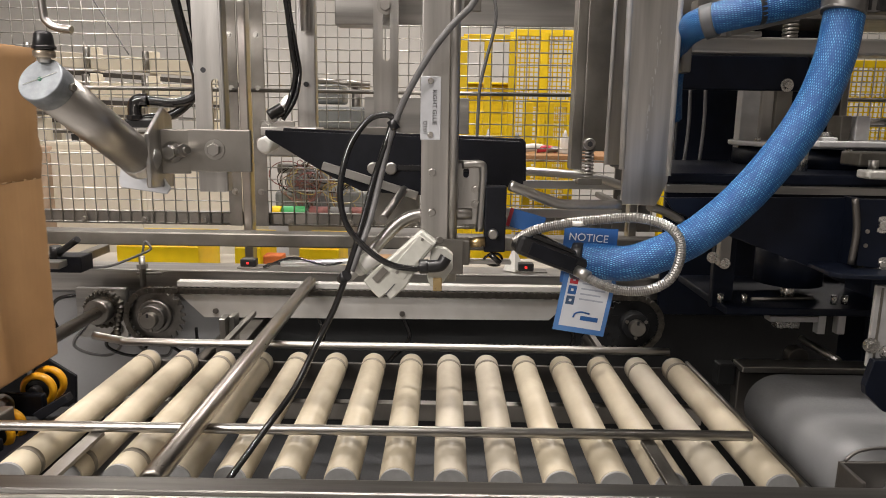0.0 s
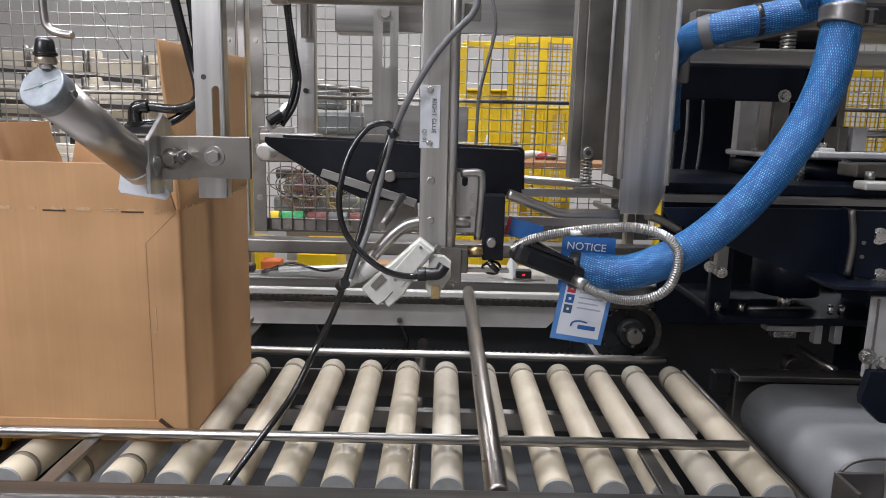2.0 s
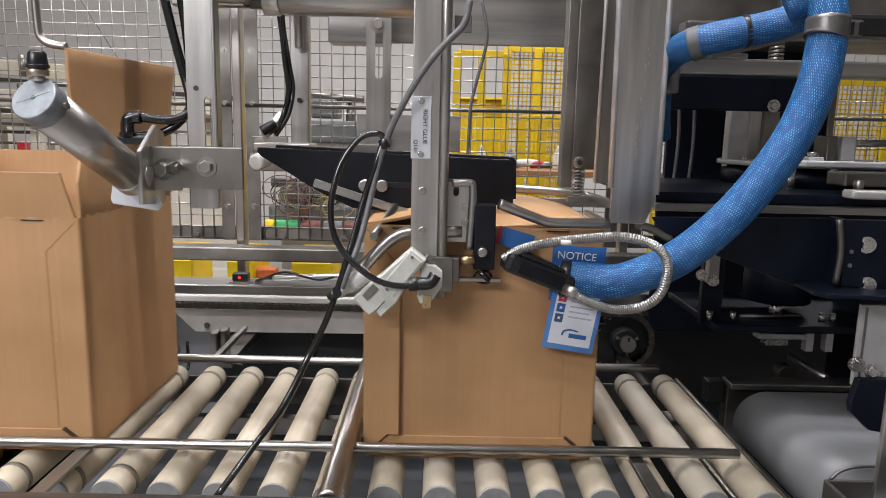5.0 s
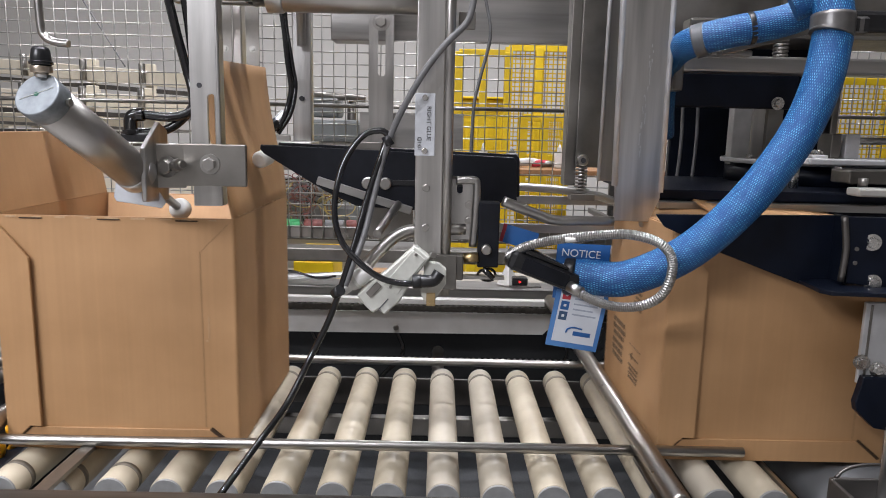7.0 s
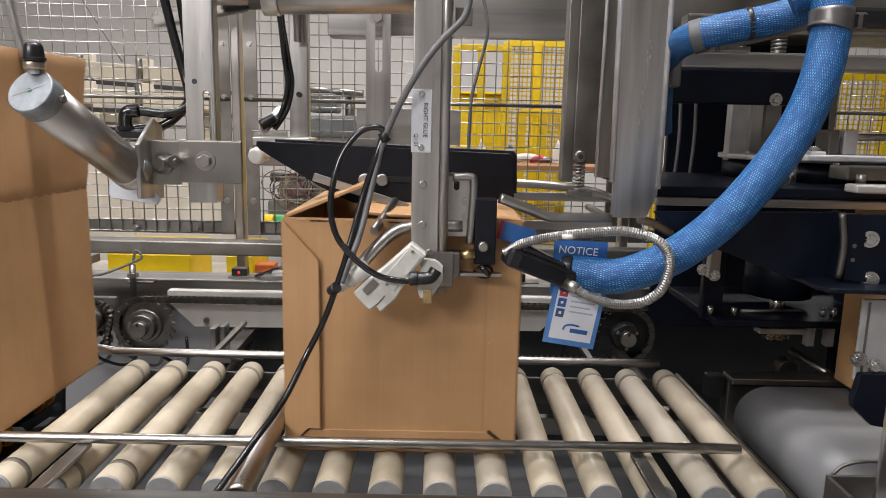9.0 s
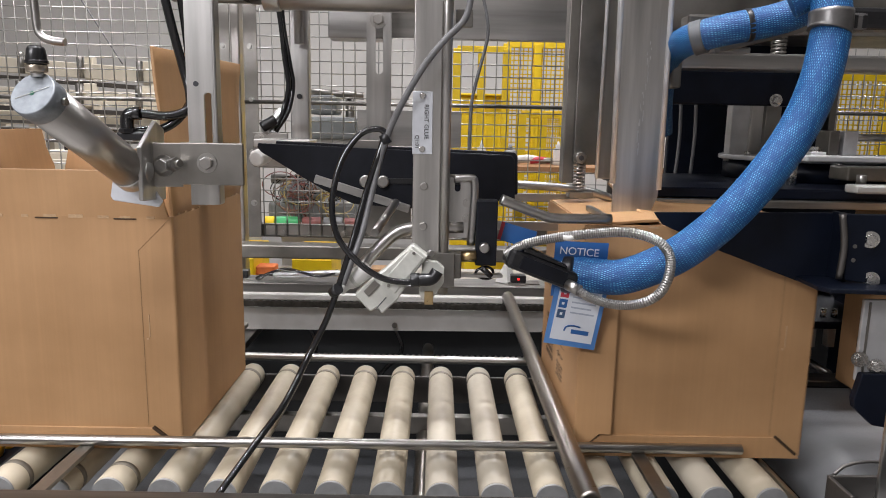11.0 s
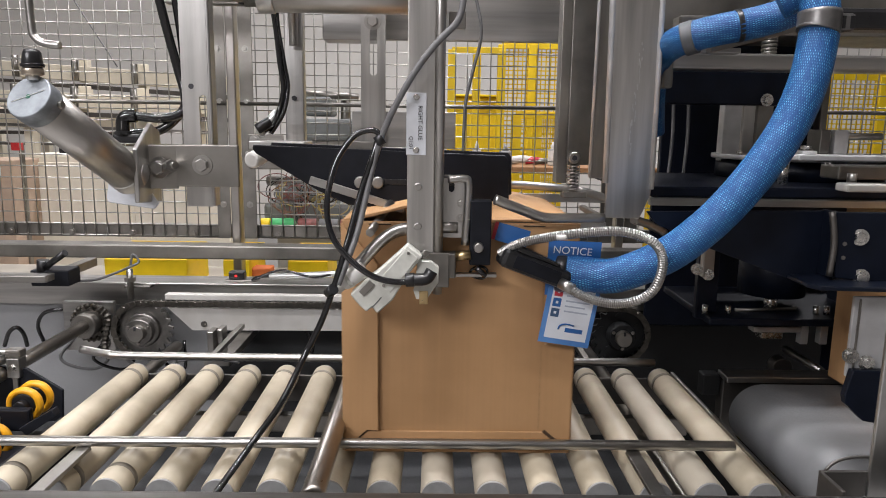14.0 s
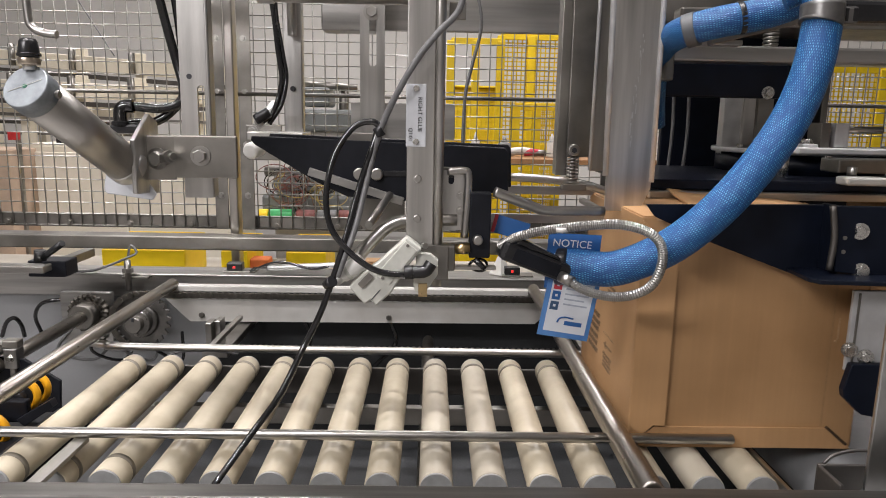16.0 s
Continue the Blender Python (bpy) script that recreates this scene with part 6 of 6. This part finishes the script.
# ---- swinging flap kicker and its air cylinder ----
kicker = thing("flap_kicker", "dark steel swing arm with a bent wire hook", "swing arm")
part("channel", block(-0.014, 0.014, -0.02, 0.02, -0.234, -0.015, 0.003), STEEL_D, kicker)
part("second_arm", block(0.075, 0.095, 0.03, 0.05, -0.155, 0.0, 0.003), STEEL_D, kicker)
part("edge_strip", block(-0.018, -0.0145, -0.022, 0.022, -0.225, -0.12, 0.001), BLACK_AN, kicker)
part("pivot_ear", block(-0.02, 0.10, -0.012, 0.012, -0.03, 0.02, 0.008), BLACK_AN, kicker)
part("pivot_pin", rod((0.0, -0.03, 0.0), (0.0, 0.05, 0.0), 0.012, 18, bevel=0.002), STEEL_POL, kicker)
part("hook", tube([(0.0, -0.012, -0.20), (0.0, -0.012, -0.31), (0.006, -0.012, -0.338), (0.03, -0.012, -0.348), (0.135, -0.012, -0.348), (0.158, -0.012, -0.342), (0.166, -0.012, -0.325), (0.168, -0.012, -0.305)], 0.0062, 6, 12), STEEL_POL, kicker, "bent polished wire hook")
for z in (-0.09, -0.16):
    part("nut", bolt_mesh((0.0, -0.02, z), (0, -1, 0), 0.008), STEEL_POL, kicker)
kick_cyl = thing("kicker_air_cylinder", "stainless round air cylinder with a threaded nose", "air cylinder")
part("barrel", rod((0.0, 0, 0), (0.26, 0, 0), 0.0225, 30, bevel=0.001), STEEL_POL, kick_cyl)
part("nose", rod((-0.025, 0, 0), (0.0, 0, 0), 0.0245, 30, bevel=0.002), ALU, kick_cyl)
part("thread", tube([(-0.045 + 0.0005 * i, 0, 0) for i in range(42)], 0.015, 0, 18, ridge=0.05, pitch=0.003), ALU, kick_cyl)
part("piston_rod", rod((-0.12, 0, 0), (-0.04, 0, 0), 0.0085, 16), STEEL_POL, kick_cyl)
part("port", bolt_mesh((-0.008, -0.0225, 0.008), (0, -1, 0.3), 0.0062), STEEL_D, kick_cyl)
part("port_elbow", tube([(-0.008, -0.020, 0.014), (-0.008, -0.026, 0.03), (-0.006, -0.026, 0.06)], 0.007, 5, 12), BLACK_PL, kick_cyl)
part("blue_print", block(0.06, 0.12, -0.0228, -0.0215, 0.010, 0.015, 0), BLUE_PR, kick_cyl)

# ---- clutter at the infeed end ----
side_rod = thing("infeed_guide_rod", "stainless guide rod on a clamp at the infeed", "guide rail")
part("rod", rod((-0.9290, 1.3000, 0.7724), (-0.8843, 1.4600, 0.7893), 0.009, 14, bevel=0.002), STEEL_POL, side_rod)
part("clamp", block(-0.8870, -0.8600, 1.405, 1.435, 0.7471, 0.7900, 0.002), STEEL_V, side_rod)
part("clamp_jaw", block(-0.8900, -0.8570, 1.408, 1.432, 0.7905, 0.8080, 0.003), STEEL_D, side_rod)
part("clamp_bolt", bolt_mesh((-0.8735, 1.405, 0.7700), (0, -1, 0), 0.006), ZINC, side_rod)
part("second_rod", rod((-1.0200, 1.4200, 0.8000), (-0.8600, 1.4200, 0.8000), 0.0065, 14, bevel=0.001), STEEL_POL, side_rod)
part("stand", block(-0.8798, -0.8677, 1.41, 1.43, 0.0, 0.7471, 0.002), STEEL_D, side_rod)
for k in range(4):
    tagged(part("slack_cable", tube([(-0.98 + 0.07 * k, 1.90, 0.78), (-0.96 + 0.07 * k, 1.86, 0.72 - 0.02 * k), (-1.01 + 0.09 * k, 1.84, 0.64), (-0.93 + 0.08 * k, 1.88, 0.60), (-0.88 + 0.06 * k, 1.92, 0.67)], 0.0045, 8, 8), CABLE_BK if k % 2 else CABLE_GY), "slack cable hanging on the machine side", "cable", "slack cables")
tagged(part("arched_hose", tube([(-1.0852, 1.9000, 0.6675), (-1.0871, 1.8800, 0.7194), (-1.0588, 1.8600, 0.7608), (-1.0179, 1.8600, 0.7740), (-0.9512, 1.8800, 0.7711), (-0.8767, 1.9000, 0.7650)], 0.0052, 8, 10), CABLE_BK), "black hose arched over the drive shaft", "hose", "dangling hoses")
tagged(part("arched_hose", tube([(-1.0708, 1.7000, 0.7219), (-1.0438, 1.6800, 0.7637), (-1.0233, 1.6800, 0.7755), (-1.0202, 1.7000, 0.7520), (-1.0262, 1.7200, 0.7160)], 0.0052, 8, 10), CABLE_BK), "black hose arched beside the guide rod", "hose", "dangling hoses")
latch = thing("adjuster_block", "bright clamp blocks behind the far guide rail", "clamp")
part("block", block(-0.5224, -0.5076, 1.58, 1.62, 0.735, 0.80, 0.002), STEEL_POL, latch)
part("block", block(-0.5057, -0.4921, 1.60, 1.64, 0.735, 0.80, 0.002), STEEL_POL, latch)
part("foot", block(-0.5331, -0.4726, 1.58, 1.94, 0.715, 0.735, 0.002), STEEL_D, latch)
for k in range(2):
    tagged(part("thin_wire", tube([(-0.60 + 0.05 * k, 1.46, 0.735), (-0.55, 1.47, 0.765 + 0.01 * k), (-0.48, 1.50, 0.76), (-0.44, 1.55, 0.735)], 0.0025, 8, 6), CABLE_GY), "thin grey wire by the far guide rail", "wire", "thin wires")


# ---- what moves ----
def along(keys, t):
    """Straight-line value at t of keys (t, value)."""
    if t <= keys[0][0]:
        return keys[0][1] + (keys[1][1] - keys[0][1]) / (keys[1][0] - keys[0][0]) * (t - keys[0][0])
    for (a, u), (b, v) in zip(keys, keys[1:]):
        if t <= b:
            return u + (v - u) * (t - a) / (b - a)
    return keys[-1][1]


TICKS = [i / 10 for i in range(161)]
# distance of each carton's trailing side along the line
TRAVEL = (
    [(0, -1.10), (1.5, -0.7115), (2.06, -0.7115), (6.5, 0.215), (7.0, 0.335), (7.5, 0.465), (8.0, 0.62), (8.5, 0.76), (9.0, 0.80), (11.4, 0.80), (12.2, 1.30), (16, 1.60)],
    [(3.98, -1.12), (5.48, -0.7115), (6.60, -0.7115), (9.0, -0.214), (11.0, 0.213), (11.5, 0.329), (12.0, 0.446), (12.5, 0.588), (13.0, 0.74), (13.5, 0.80), (16, 0.80)],
    [(8.55, -1.12), (10.05, -0.7115), (11.14, -0.7115), (12.5, -0.430), (14.5, -0.024), (15.55, 0.201), (16.05, 0.317)],
)
# moment at which each carton leaves its waiting place
LEAVE = (2.10, 6.63, 11.2)
LEAD = [(-9, 0), (-1.1, 1.5), (-0.5, 0), (-0.1, -2), (0.2, -3), (0.3, -5.5), (0.37, -12), (0.45, -16), (0.85, -46), (1.05, -57), (1.35, -73), (1.9, -82), (3.0, -86), (9, -88)]
TRAIL = [(-9, -4), (0.85, -8), (1.0, 5), (1.3, 75), (1.5, 88), (1.72, 84), (1.88, 63), (2.3, 66), (2.8, 78), (3.4, 87), (9, 90)]
TUCK = [(-9, -4), (-0.1, -4), (0.25, 130), (0.5, 160), (9, 163)]
# way of each pusher on the chain loop
PUSH = (
    [(0, 0.436), (3.5, 1.174), (4.5, 1.400), (9.4, 2.620), (12.0, LOOP + 0.215), (13.06, LOOP + 0.452), (16, LOOP + 1.060)],
    [(0, -0.400), (4.0, 0.452), (8.3, 1.357), (12.0, 2.300), (15.9, LOOP + 0.089), (16, LOOP + 0.110)],
    [(0, -1.360), (5.0, -0.280), (9.0, 0.554), (12.9, 1.377), (16, 2.030)],
)


def motions():
    for c, keys, leave in zip(cartons, TRAVEL, LEAVE):
        walk(c, [(t, pose(max(-2.6, along(keys, t)), BY, ROLL_TOP)) for t in TICKS])
        for p in c.children:
            kind = p.name.split(".")[0]
            if kind == "leading_flap":
                walk(p, [(t, pose(BW - T / 2, 0, BH, 0, along(LEAD, t - leave), 0)) for t in TICKS])
            elif kind == "trailing_flap":
                walk(p, [(t, pose(T / 2, 0, BH, 0, along(TRAIL, t - leave), 0)) for t in TICKS])
            elif kind == "front_flap":
                walk(p, [(t, pose(0, T / 2, BH - 0.002, -along(TUCK, t - leave), 0, 0)) for t in TICKS])
            elif kind == "rear_flap":
                walk(p, [(t, pose(0, BD - T / 2, BH - 0.002, along(TUCK, t - leave), 0, 0)) for t in TICKS])
    for b, keys in zip(pushers, PUSH):
        rows = []
        for t in TICKS:
            x, z = on_loop(along(keys, t) - 0.021)
            rows.append((t, pose(x, CH_Y, z)))
        walk(b, rows)

    # piston that tucks the front flap
    stroke = [(0, 0)]
    for leave in LEAVE:
        stroke += [(leave - 0.15, 0), (leave + 0.15, 0.096), (leave + 0.82, 0.096), (leave + 0.98, 0.0)]
    walk(piston, [(t, Matrix.Translation(PISTON_WAY * along(stroke, t))) for t in TICKS])
    # kicker: held up, swings down on the trailing flap, swings back
    swing = [(-0.1, 90), (0.92, 90), (1.05, 56), (1.15, 34), (1.25, 22), (1.35, 10), (1.45, 1), (1.85, 0), (2.05, 21), (2.2, 50), (2.4, 84), (2.5, 90)]
    up, down = (-0.2799, 1.5669), (-0.4276, 1.5120)
    arm, cyl = [], []
    for t in TICKS:
        turn = min(along(swing, t - leave) if 0 < t - leave < 2.5 else 90 for leave in LEAVE)
        w = min(1, (90 - turn) / 34)
        arm.append((t, pose(up[0] + (down[0] - up[0]) * w, 1.15, up[1] + (down[1] - up[1]) * w, 0, turn, 0)))
        cyl.append((t, pose(-0.2381, 1.10, 1.4712 + (1.4404 - 1.4712) * w, 0, -5.5 * w, 0)))
    walk(kicker, arm)
    walk(kick_cyl, cyl)


motions()
